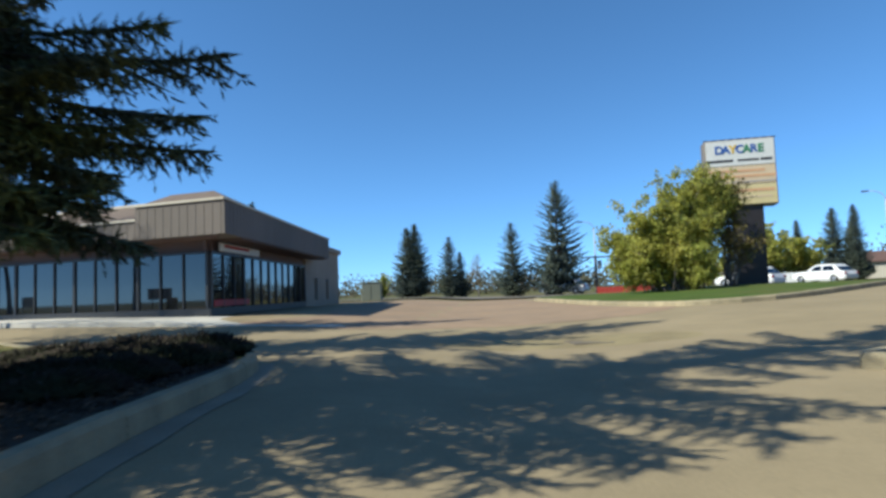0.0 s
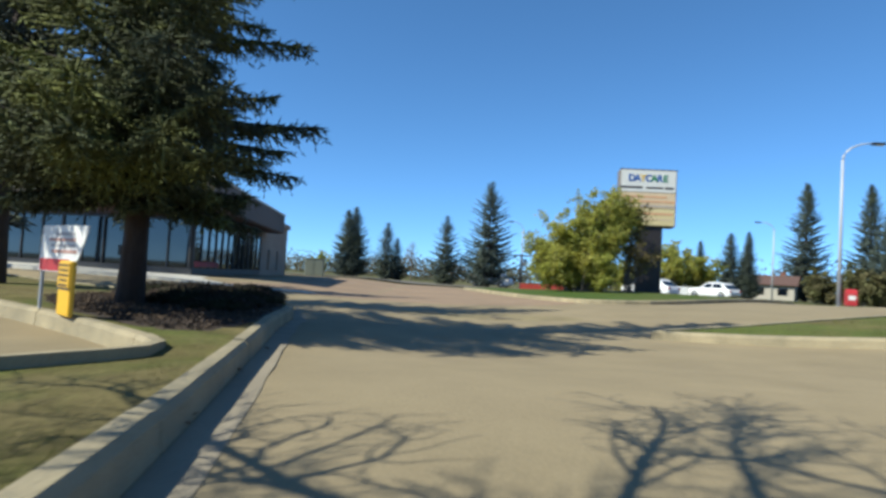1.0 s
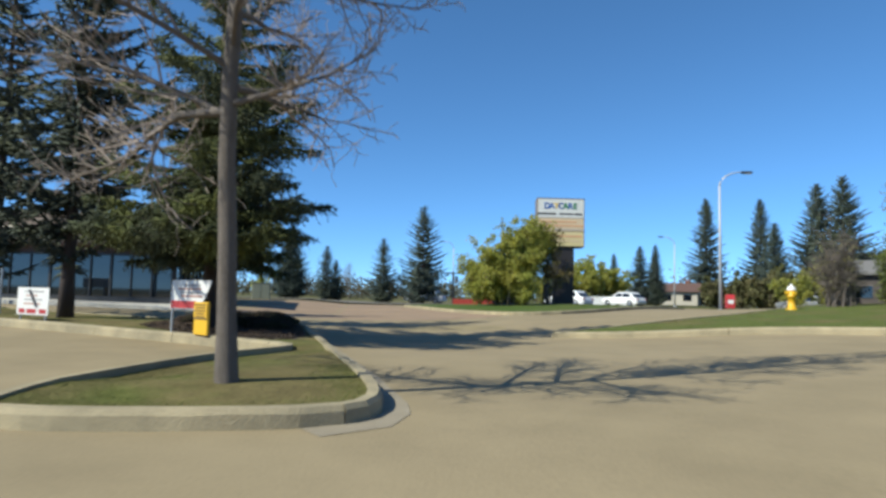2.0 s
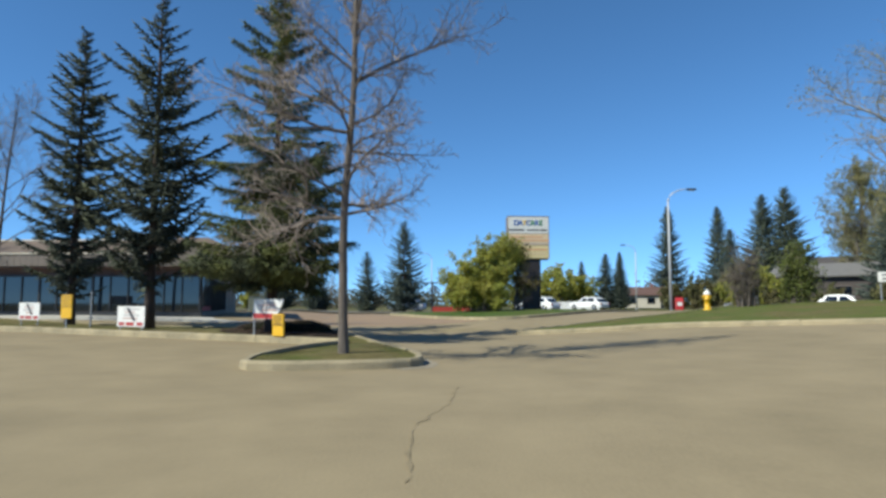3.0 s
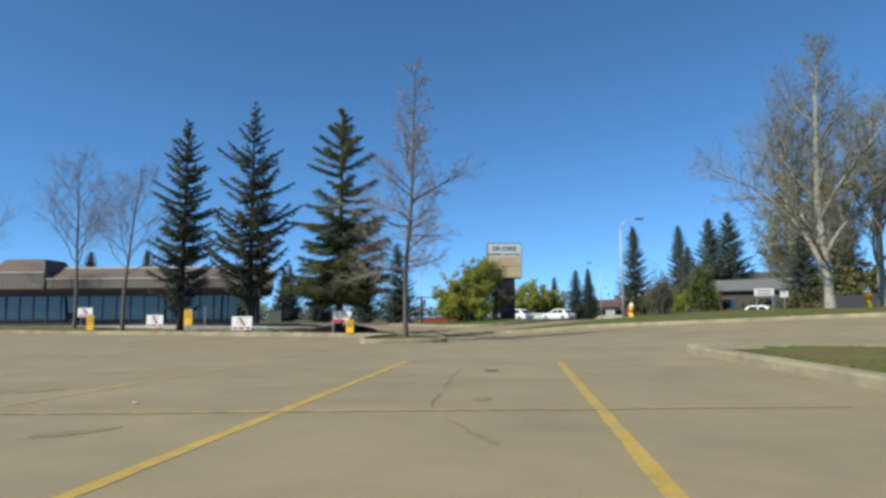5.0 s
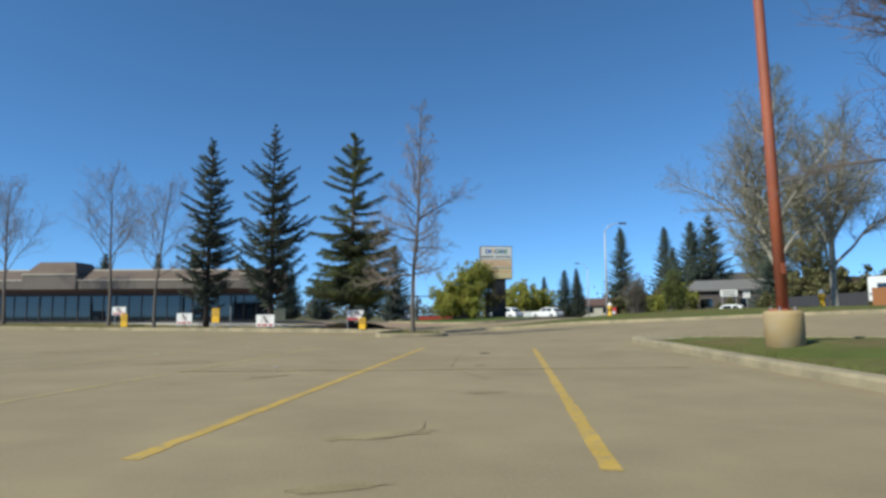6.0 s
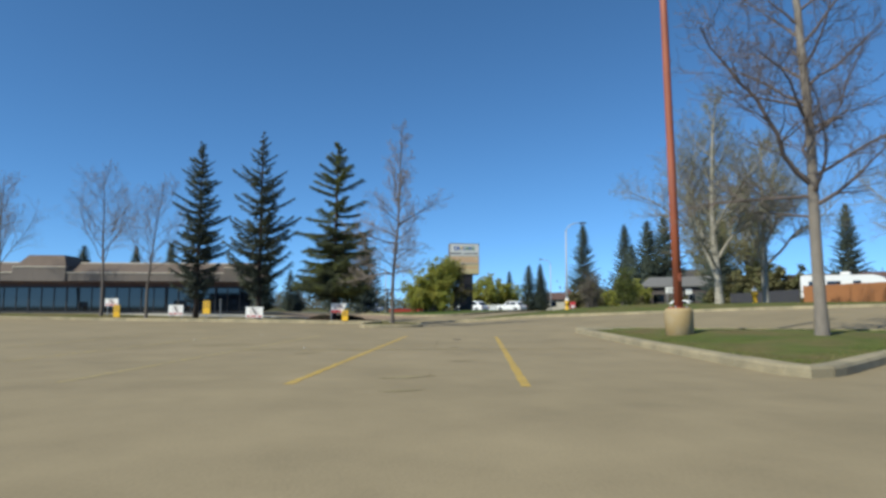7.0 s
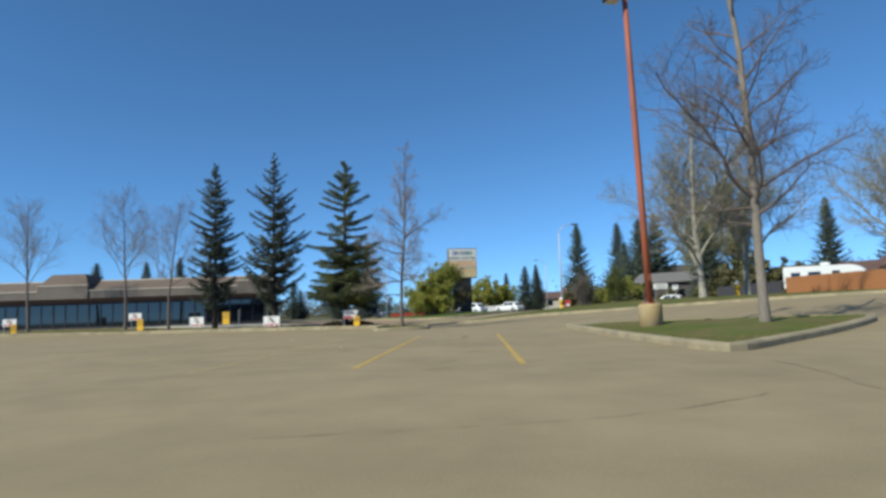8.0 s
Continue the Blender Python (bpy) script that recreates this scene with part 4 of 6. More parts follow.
def shrub(h, w, seed, stems, leaves, size, mat, lobes):
    """A many-stemmed leafy shrub: arching stems with twigs, leaves clustered along them in uneven lobes."""
    rnd = random.Random(seed)
    wood = Shape()
    pts = []
    for k in range(stems):
        lx, ly, lz, lr = lobes[k % len(lobes)]
        goal = Vector((lx + rnd.gauss(0, lr * 0.55), ly + rnd.gauss(0, lr * 0.55), max(0.25, lz + rnd.gauss(0, lr * 0.5))))
        root = Vector((lx * 0.25 + rnd.gauss(0, 0.15) * w, ly * 0.25 + rnd.gauss(0, 0.12) * w, 0))
        line = [root.lerp(goal, t) + Vector((0, 0, 0.35 * goal.z * math.sin(t * 3.1416) * (1 - goal.z / (h * 1.2)))) + Vector((rnd.gauss(0, 0.04), rnd.gauss(0, 0.04), 0)) for t in (0, 0.2, 0.4, 0.6, 0.8, 1.0)]
        wood.tube(line, [0.03, 0.026, 0.02, 0.015, 0.01, 0.005], 5, False)
        for i in (2, 3, 4, 5):
            for _ in range(5):
                d = Vector((rnd.gauss(0, 1), rnd.gauss(0, 1), rnd.gauss(0.35, 0.8))).normalized() * rnd.uniform(0.2, 0.6)
                tip = line[i] + d
                if tip.z < 0.08:
                    continue
                wood.tube([line[i], line[i] + d * 0.5 + Vector((0, 0, 0.04)), tip], [0.01, 0.007, 0.003], 3, False)
                pts += [line[i] + d * t for t in (0.4, 0.7, 0.9, 1.0)]
    return wood.mesh("trunk", GREYBARK), leaf_cloud([tuple(p) for p in pts], leaves, 0.09, size, mat, seed)


# the three tall spruces of the planted strip
C_FORM = [(0.165, 1.0), (0.21, 1.45), (0.27, 1.6), (0.31, 1.2), (0.35, 0.9), (0.40, 1.6), (0.48, 1.75), (0.6, 1.55), (0.66, 1.1), (0.75, 1.3), (0.83, 1.15), (0.89, 0.6), (0.96, 0.42), (1.0, 0.10)]
# single long boughs of the foremost spruce: height, bearing, length, slope
C_BOUGHS = [(4.75, 18, 1.9, 0.0), (4.7, 50, 1.6, 0.05), (4.25, 35, 1.5, -0.12), (3.95, 14, 2.0, -0.16), (3.8, 330, 1.3, -0.1), (2.95, 28, 1.65, 0.0), (2.8, 8, 2.25, -0.22), (2.6, 40, 1.95, -0.22), (2.65, 350, 1.8, -0.25), (2.35, 22, 1.95, -0.34), (2.2, 60, 1.4, -0.35),
            (1.95, 5, 1.3, -0.55), (1.9, 340, 1.2, -0.5), (2.55, 200, 2.2, -0.18), (2.9, 222, 2.1, -0.12), (2.25, 215, 2.1, -0.22), (2.75, 243, 2.1, -0.14), (2.4, 180, 1.9, -0.2), (2.1, 235, 1.8, -0.3), (3.2, 205, 1.9, -0.1), (4.0, 205, 1.7, -0.12), (4.4, 216, 1.8, 0.0), (4.2, 245, 1.6, -0.08),
            (2.6, 275, 1.8, -0.2), (2.3, 300, 1.7, -0.26), (3.4, 285, 1.4, -0.16), (2.95, 318, 1.6, -0.2), (2.05, 270, 1.5, -0.4),
            (1.85, 20, 1.5, -0.62), (1.8, 200, 1.5, -0.5), (1.72, 300, 1.3, -0.5), (1.85, 250, 1.7, -0.5), (1.72, 340, 1.4, -0.55), (1.7, 120, 1.3, -0.5), (1.8, 80, 1.3, -0.5), (1.65, 225, 1.2, -0.5), (1.62, 10, 1.1, -0.5),
            (2.3, 283, 2.9, -0.16), (2.7, 298, 3.1, -0.14), (2.5, 310, 2.9, -0.18), (3.1, 276, 2.8, -0.1), (3.2, 304, 3.0, -0.1), (3.6, 292, 3.1, -0.1), (3.8, 312, 2.8, -0.06), (4.2, 296, 3.0, -0.06), (4.1, 280, 2.7, -0.06), (4.6, 306, 2.8, 0.0), (4.9, 288, 2.6, 0.0), (2.1, 296, 2.6, -0.3),
            (2.3, 100, 2.8, -0.18), (2.6, 118, 2.9, -0.16), (2.9, 132, 2.6, -0.12), (3.3, 108, 2.6, -0.1), (3.8, 122, 2.4, -0.08), (4.4, 112, 2.2, -0.02), (2.2, 140, 2.6, -0.2),
            (1.75, 268, 2.6, -0.12), (1.7, 284, 2.9, -0.14), (1.8, 299, 2.9, -0.14), (1.95, 260, 2.5, -0.12), (1.9, 314, 2.6, -0.18), (2.1, 276, 2.8, -0.14), (1.65, 292, 2.4, -0.16),
            (1.7, 190, 2.3, -0.1), (1.75, 206, 2.4, -0.1), (1.7, 222, 2.4, -0.1), (1.8, 236, 2.5, -0.12), (2.0, 178, 2.2, -0.1), (1.68, 248, 2.4, -0.12)]
B_FORM = [(0.11, 1.0), (0.19, 1.7), (0.29, 2.25), (0.36, 2.15), (0.55, 1.75), (0.72, 1.2), (0.84, 0.66), (0.91, 0.32), (0.96, 0.14), (1.0, 0.05)]
A_FORM = [(0.12, 1.0), (0.22, 1.5), (0.42, 1.75), (0.50, 1.4), (0.62, 1.65), (0.72, 1.1), (0.80, 1.1), (0.88, 0.55), (0.94, 0.30), (0.98, 0.2), (1.0, 0.06)]
place_tree("spruce", spruce(10.1, 1.95, 11, 0.15, 0.41, 3, NEEDLE, (0.010, 0.0), 0.44, 0.145, 0.28, profile=C_FORM, fat=0.27, lift=0.18, hang=0.13, shy=0.2, near=0.85, boughs=C_BOUGHS, thin_below=4.9), -4.5, 4.9, "tall dark green spruce with drooping lower boughs over dark mulch", "tree", 0.13, "spruces of the planted strip")
place_tree("spruce", spruce(11.55, 2.25, 23, 0.13, 0.62, 2, NEEDLEBLUE, (0.0, 0.0), 0.10, 0.15, 0.08, profile=B_FORM, fat=0.27, lift=0.44, hang=0.10), -8.65, 8.2, "tall conical spruce with upswept open boughs on the planted strip", "tree", 0.13, "spruces of the planted strip")
place_tree("spruce", spruce(11.5, 1.8, 31, 0.12, 0.52, 2, NEEDLEBLUE, (0.004, 0.0), 0.16, 0.15, 0.08, profile=A_FORM, fat=0.30, lift=0.34, hang=0.10), -12.6, 12.3, "tall narrow dark spruce on the planted strip", "tree", 0.13, "spruces of the planted strip")

# the bare tree of the western island, and the two trees of the lamp island and the access road; main limbs: height, bearing, length, slope
ISLAND_LIMBS = [(2.40, 140, 2.7, 0.22, 0.045), (2.35, 158, 1.9, 0.18, 0.032), (2.45, 5, 1.35, 0.18, 0.032), (2.6, 80, 2.3, 0.25, 0.036), (2.75, 215, 1.9, 0.30, 0.03), (2.9, 300, 1.7, 0.35, 0.028), (3.2, 105, 2.1, 0.35, 0.032), (3.5, 20, 1.7, 0.12, 0.028), (3.5, 60, 2.0, 0.40, 0.028), (3.8, 190, 2.3, 0.30, 0.036),
                (3.6, 250, 1.9, 0.35, 0.03), (4.1, 150, 2.0, 0.35, 0.028), (4.6, 0, 2.6, 0.62, 0.036), (4.8, 205, 1.7, 0.55, 0.026), (5.3, 95, 1.4, 0.7, 0.022), (5.6, 165, 2.2, 2.6, 0.03), (6.2, 340, 1.2, 1.0, 0.02)]
place_tree("bare_tree", bare_tree(9.3, 1.15, 5, 0.42, 22, GREYBARK, TWIG, 0.074, 0.55, density=2.0, main=ISLAND_LIMBS, crook=1.6, taper=1.0), -2.56, -2.6, "leafless young tree with grey-brown trunk on the grass island", "tree", 0.12)
ASH_LIMBS = [(3.6, 138, 4.6, 1.1, 0.07), (5.6, 130, 2.5, 0.5, 0.045), (3.35, 140, 2.6, -0.02, 0.045), (2.85, 128, 1.3, 0.35, 0.036), (3.1, 315, 2.0, 0.7, 0.055), (4.8, 308, 2.4, 0.6, 0.042), (7.1, 320, 2.4, 1.0, 0.045), (7.3, 140, 2.0, 1.1, 0.04),
             (3.4, 240, 3.0, 0.5, 0.045), (4.1, 40, 3.4, 0.6, 0.05), (5.0, 205, 3.0, 0.6, 0.045), (6.0, 350, 2.6, 0.6, 0.04), (6.2, 80, 2.6, 0.8, 0.04), (3.8, 285, 3.0, 0.35, 0.045)]
place_tree("bare_tree", bare_tree(12.6, 2.4, 8, 0.38, 12, ASHBARK, DARKTWIG, 0.118, 0.5, lean=(0.03, -0.03), density=1.9, dark_limbs=True, taper=0.5, main=ASH_LIMBS, crook=1.2, slim=0.36), 3.7, -19.5, "leafless tree with pale trunk and dark branches on lamp island", "tree", 0.12)
place_tree("bare_tree", bare_tree(10.4, 4.2, 14, 0.33, 20, GREYBARK, GREYTWIG, 0.10, 1.1, density=1.4, zone=0.92, taper=1.1), -18.9, 15.6, "slender leafless tree on the planted strip", "tree", 0.12, "bare trees of the planted strip")
place_tree("bare_tree", bare_tree(9.0, 3.9, 15, 0.34, 20, GREYBARK, GREYTWIG, 0.09, 1.1, density=1.4, zone=0.92, taper=1.1), -15.7, 13.2, "slender leafless tree with upright branches on the planted strip", "tree", 0.12, "bare trees of the planted strip")
place_tree("bare_tree", bare_tree(10.0, 3.8, 16, 0.33, 20, GREYBARK, GREYTWIG, 0.10, 1.3, density=1.4, zone=0.92, taper=1.1), -25.6, 17.6, "slender leafless tree near the shop walkway", "tree", 0.12, "bare trees of the planted strip")
POPLAR_LIMBS = [(1.7, 138, 12.5, 3.2, 0.15), (3.6, 132, 10.5, 0.95, 0.13), (4.4, 170, 7.5, 0.5, 0.10), (3.0, 330, 9.0, 1.7, 0.12), (5.0, 250, 8.0, 1.1, 0.11), (5.5, 40, 7.5, 1.2, 0.10), (2.6, 210, 7.0, 1.0, 0.10)]
place_tree("poplar", bare_tree(15.5, 5.0, 41, 0.36, 18, PALEBARK, PALETWIG, 0.25, 0.9, density=1.6, leaves=10000, leaf_mat=LEAFPALE, main=POPLAR_LIMBS, leaf=0.045), 22.2, 5.7, "tall pale-barked poplar with several long limbs on the lawn", "tree", 0.1, "poplars of the lawn")
place_tree("poplar", bare_tree(13.5, 4.6, 42, 0.3, 20, PALEBARK, PALETWIG, 0.24, 0.9, density=1.6, leaves=10000, leaf_mat=LEAFPALE, main=POPLAR_LIMBS[3:], leaf=0.045), 29.3, 9.0, "tall pale-barked poplar leaning over the lawn", "tree", 0.1, "poplars of the lawn")

# low dark juniper along the end of the strip, on mulch
# the bed's mulch colour also holds painted shade from the boughs
structure("mulch_bed", draped(curve_through(ccw(BED), 0.25), 0.150, 0.3, 0.03, False), MULCH, "bark mulch bed under the spruce, darkened for its shade", "mulch bed", True)


def mulch_chips(count, seed):
    rg = np.random.default_rng(seed)
    P = []
    while len(P) < count:
        x, y = rg.uniform(-6.2, -2.4), rg.uniform(2.1, 8.6)
        if bed_hollow(x, y) > 0.004:
            P.append((x, y, ground_z(x, y) + 0.178 + rg.uniform(-0.012, 0.016)))
    D = unit(rg.normal(0, 1, (count, 3)) * [1, 1, 0.25])
    return spindles(np.array(P), D, rg.uniform(0.03, 0.10, count), rg.uniform(0.006, 0.014, count))


CHIP = material("brown bark chips", (0.075, 0.048, 0.028), 0.9, 0.4, 4, 40, 0.0, second=(0.034, 0.023, 0.016), mix_scale=1.5, island=0.6)
tagged(new("bark_chips", tri_mesh("bark_chips", *mulch_chips(9000, 91), CHIP)), "loose brown bark chips and needles under the spruce", "mulch", kind="stuff")


def juniper(r, h, seed):
    rg = np.random.default_rng(seed)
    n = 3200
    az, rad = rg.uniform(0, 6.283, n), r * np.sqrt(rg.uniform(0, 1, n))
    P = np.stack([rad * np.cos(az), rad * np.sin(az), 0.04 + (h * 0.7) * (1 - (rad / r) ** 2) * rg.uniform(0.3, 1, n)], 1)
    D = unit(np.stack([np.cos(az), np.sin(az), rg.uniform(0.2, 1.1, n)], 1) + rg.normal(0, 0.35, (n, 3)))
    V, F = spindles(P, D, h * rg.uniform(0.2, 0.6, n), np.full(n, 0.015))
    wood = Shape()
    for k in range(9):
        a = 6.283 * k / 9
        wood.tube([(0, 0, 0), (0.5 * r * math.cos(a), 0.5 * r * math.sin(a), 0.10), (0.85 * r * math.cos(a), 0.85 * r * math.sin(a), 0.16)], [0.02, 0.014, 0.006], 4, False)
    return wood.mesh("trunk", BARK), tri_mesh("crown", V, F, JUNIPER)


JUNIPER = material("dark winter juniper", (0.026, 0.017, 0.014), 0.85, 0.3, 2, 12, 0.0, second=(0.027, 0.030, 0.015), mix_scale=1.2, island=0.3, spec=0.2)
for k, (x, y, r, h) in enumerate([(-3.55, 6.6, 0.62, 0.30), (-3.75, 7.7, 0.6, 0.34), (-4.7, 8.0, 0.55, 0.3), (-3.4, 5.6, 0.45, 0.26), (-5.0, 7.0, 0.65, 0.3), (-4.3, 6.5, 0.6, 0.28), (-4.3, 7.4, 0.6, 0.3), (-4.0, 5.6, 0.55, 0.24), (-3.25, 4.8, 0.4, 0.22)]):
    place_tree("juniper", juniper(r, h * 0.8, 60 + k), x, y, "low spreading dark brown-green juniper on the mulch", "shrub", 0.16, "low junipers of the bed")


# ---- fine grass ----
def blades(outline, count, seed, h, mat, lift, keep):
    rg = np.random.default_rng(seed)
    ox, oy = np.array(outline).T
    P = []
    x0, x1, y0, y1 = max(ox.min(), keep[0]), min(ox.max(), keep[1]), max(oy.min(), keep[2]), min(oy.max(), keep[3])
    while len(P) < count:
        x, y = rg.uniform(x0, x1, 4000), rg.uniform(y0, y1, 4000)
        inside = np.zeros(4000, bool)
        j = len(ox) - 1
        for i in range(len(ox)):
            cross = ((oy[i] > y) != (oy[j] > y)) & (x < (ox[j] - ox[i]) * (y - oy[i]) / (oy[j] - oy[i] + 1e-12) + ox[i])
            inside ^= cross
            j = i
        P += list(zip(x[inside], y[inside]))
    P = np.array(P[:count])
    z = np.array([ground_z(a, b) - lawn_dip(a, b) for a, b in P]) + lift
    az = rg.uniform(0, 6.283, count)
    w = 0.003 + 0.004 * rg.random(count)
    hh = h * rg.uniform(0.5, 1.4, count)
    lean = rg.normal(0, 0.4, (count, 2)) * hh[:, None]
    dx, dy = np.cos(az) * w, np.sin(az) * w
    V = np.stack([np.stack([P[:, 0] - dx, P[:, 1] - dy, z], 1), np.stack([P[:, 0] + dx, P[:, 1] + dy, z], 1), np.stack([P[:, 0] + lean[:, 0], P[:, 1] + lean[:, 1], z + hh], 1)], 1).reshape(-1, 3)
    F = np.arange(count * 3).reshape(-1, 3)
    return tri_mesh("grass", V, F, mat)


for outline, count, seed, h, mat, keep in [(inner_west, 30000, 1, 0.020, BLADEDRY, (-8, 0, -1, 9)), (inner_west, 30000, 2, 0.028, BLADEDRY, (-5, 0, -1.5, 1.5)), (inner_west, 45000, 6, 0.038, BLADE, (-5, 0, -4, -1.2)), (inner_west, 14000, 7, 0.03, BLADE, (-5, 0, -1.6, 1.4)), (inner_west, 9000, 5, 0.05, BLADE, (-24, -6, 4, 18)), (inner_east, 30000, 3, 0.045, BLADE, (-3, 9, -25, -10)), (inner_road, 16000, 4, 0.07, BLADE, (3, 26, -9, 14))]:
    tagged(new("grass", blades(outline, count, seed, h, mat, 0.12, keep)), "short thin spring grass", "grass", kind="stuff")


# ---- the pylon sign and its shrub ----
def letters(text, size, mat, m, parent, thick=0.01):
    cu = bpy.data.curves.new("lettering", "FONT")
    cu.offset = 0.016
    cu.body, cu.size, cu.extrude, cu.align_x, cu.align_y = text, size, thick, "CENTER", "CENTER"
    tmp = bpy.data.objects.new("lettering", cu)
    scene.collection.objects.link(tmp)
    dg = bpy.context.evaluated_depsgraph_get()
    me = bpy.data.meshes.new_from_object(tmp.evaluated_get(dg))
    bpy.data.objects.remove(tmp)
    me.materials.clear()
    me.materials.append(mat)
    ob = part("lettering", me, mat, parent)
    ob.matrix_local = m
    return ob


def panel_box(name, mat, c, s, parent, bevel=0.0, label=""):
    return part(name, Shape().box(c, s, 0, bevel), mat, parent, label)


SX, SY = 11.55, 31.0
sgn = thing("pylon_sign", pose(SX, SY, ground_z(SX, SY), 0, 0, -6), "tall cream and white shopping pylon sign on a dark brown column", "sign")
SW, SH, SZ = 3.2, 3.3, 3.85
panel_box("column", PYLON, (0.25, 0.1, SZ / 2 - 0.2), (1.35, 0.55, SZ + 0.5), sgn, 0.03, "dark brown steel column")
cab = panel_box("cabinet", SIGNEDGE, (0, 0.1, SZ + SH / 2), (SW, 0.8, SH), sgn, 0.11, "grey-brown sign cabinet")
FY = -0.317
rows = [("panel", SIGNWHITE, SH - 1.32, SH - 0.10), ("panel", SIGNPEACH, SH - 2.22, SH - 1.36), ("panel", SIGNYELLOW, 0.10, SH - 2.26)]
for nm, mat, z0, z1 in rows:
    panel_box(nm, mat, (0, FY, SZ + (z0 + z1) / 2), (SW - 0.16, 0.03, z1 - z0), cab)
for k, (ch, mat) in enumerate(zip("DAYCARE", [INKBLUE, INKBLUE, INKYELLOW, INKBLUE, INKGREEN, INKBLUE, INKGREEN])):
    letters(ch, 0.54, mat, pose(-0.93 + 0.31 * k, FY - 0.022, SZ + SH - 0.56, 90, 0, 0), cab)
bars = [(-0.95, 1.25, SH - 1.08, 0.12, DARKINK), (0.35, 0.95, SH - 1.08, 0.10, DARKINK), (1.15, 0.5, SH - 1.08, 0.12, DARKINK),
        (-0.2, 2.5, SH - 1.60, 0.13, SIGNORANGE), (0.1, 2.9, SH - 1.86, 0.12, SIGNORANGE), (0.5, 2.0, SH - 2.12, 0.06, FAINTINK),
        (0.3, 2.2, SH - 2.55, 0.14, SIGNORANGE), (0.1, 2.4, SH - 2.86, 0.10, SIGNPEACH)]
for x, w, z, t, mat in bars:
    panel_box("print_bar", mat, (x, FY - 0.02, SZ + z), (w, 0.012, t), cab)
for k in range(9):
    panel_box("print_bar", DARKINK, (-1.5 + 0.375 * k, FY + 0.0, SZ + SH - 0.05), (0.24, 0.03, 0.05), cab)

LOBES = [(-1.7, 0.0, 2.2, 1.15), (-0.6, -0.3, 3.2, 1.2), (-0.9, 0.3, 1.3, 1.3), (0.5, 0.2, 3.6, 1.1), (1.3, 0.4, 4.6, 0.75), (0.6, 0, 1.6, 1.2), (2.2, 0.3, 4.1, 0.6), (-2.3, 0.1, 1.3, 0.8)]
bush_wood, bush_leaf = shrub(6.0, 2.2, 71, 150, 72000, 0.073, LEAF, LOBES)
place_tree("shrub", (bush_wood, bush_leaf), 7.6, 28.3, "large yellow-green leafing shrub in front of the pylon sign", "shrub", 0.12)
r_wood, r_leaf = shrub(5.6, 1.0, 72, 26, 2600, 0.075, LEAFRED, [(0.2, 0.0, 4.2, 0.7), (0.7, 0.0, 3.6, 0.6), (0.5, 0, 2.4, 0.7)])
place_tree("shrub", (r_wood, r_leaf), 9.9, 28.8, "thin bronze-leafed shrub beside the yellow-green one", "shrub", 0.12)


# ---- lamps, posts, signs and hydrants ----
def street_lamp(h, reach, side_x, label, group="street lamps"):
    t = thing("street_lamp", Matrix.Identity(4), label, "street lamp", group)
    pole = Shape().tube([(0, 0, 0), (0, 0, h * 0.5), (0, 0, h - 1.1)], [0.125, 0.10, 0.075], 12)
    part("pole", pole, LAMPGREY, t, smooth=True)
    part("base_plate", Shape().box((0, 0, 0.06), (0.42, 0.42, 0.12), 0, 0.02), LAMPGREY, t)
    arc = [(side_x * reach * (1 - math.cos(a)) * 1.0, 0, h - 1.1 + 1.1 * math.sin(a)) for a in [i * 0.262 for i in range(7)]]
    part("arm", Shape().tube(arc, [0.07, 0.065, 0.06, 0.055, 0.05, 0.045, 0.04], 10), LAMPGREY, t, smooth=True)
    head = Shape().box((side_x * (reach + 0.35), 0, h - 0.02), (0.85, 0.32, 0.16), 0, 0.06)
    hd = part("lamp_head", head, DARKMETAL, t, "dark cobra lamp head")
    part("lens", Shape().box((side_x * (reach + 0.4), 0, h - 0.115), (0.5, 0.24, 0.05), 0, 0.02), LENS, hd)
    return t


l1 = street_lamp(10.6, 1.7, 1, "tall pale grey street lamp with curved arm by the street")
l1.matrix_world = pose(25.4, 34.8, ground_z(25.4, 34.8), 0, 0, -10)
l2 = copy_thing(l1, pose(36.2, 61.5, ground_z(36.2, 61.5), 0, 0, 170) @ Matrix.Scale(0.8, 4))
l3 = copy_thing(l1, pose(10.5, 71.0, ground_z(10.5, 71.0), 0, 0, 185) @ Matrix.Scale(0.75, 4))

lot_lamp = thing("lot_lamp", pose(1.86, -17.1, ground_z(1.86, -17.1) + 0.10, 0, -1.0, 0), "faded orange-red lot lamp pole on a concrete drum", "lamp post")
ring = [(0.30, 0), (0.335, 0.02), (0.34, 0.66), (0.32, 0.715), (0.27, 0.73), (0.0, 0.735)]


def lathe(profile, sides=20):
    vs, fs = [], []
    for r, z in profile:
        vs += [(r * math.cos(6.28319 * k / sides), r * math.sin(6.28319 * k / sides), z) for k in range(sides)]
    for i in range(len(profile) - 1):
        for k in range(sides):
            q = (k + 1) % sides
            fs.append((i * sides + k, i * sides + q, (i + 1) * sides + q, (i + 1) * sides + k))
    return Shape().add(vs, fs)


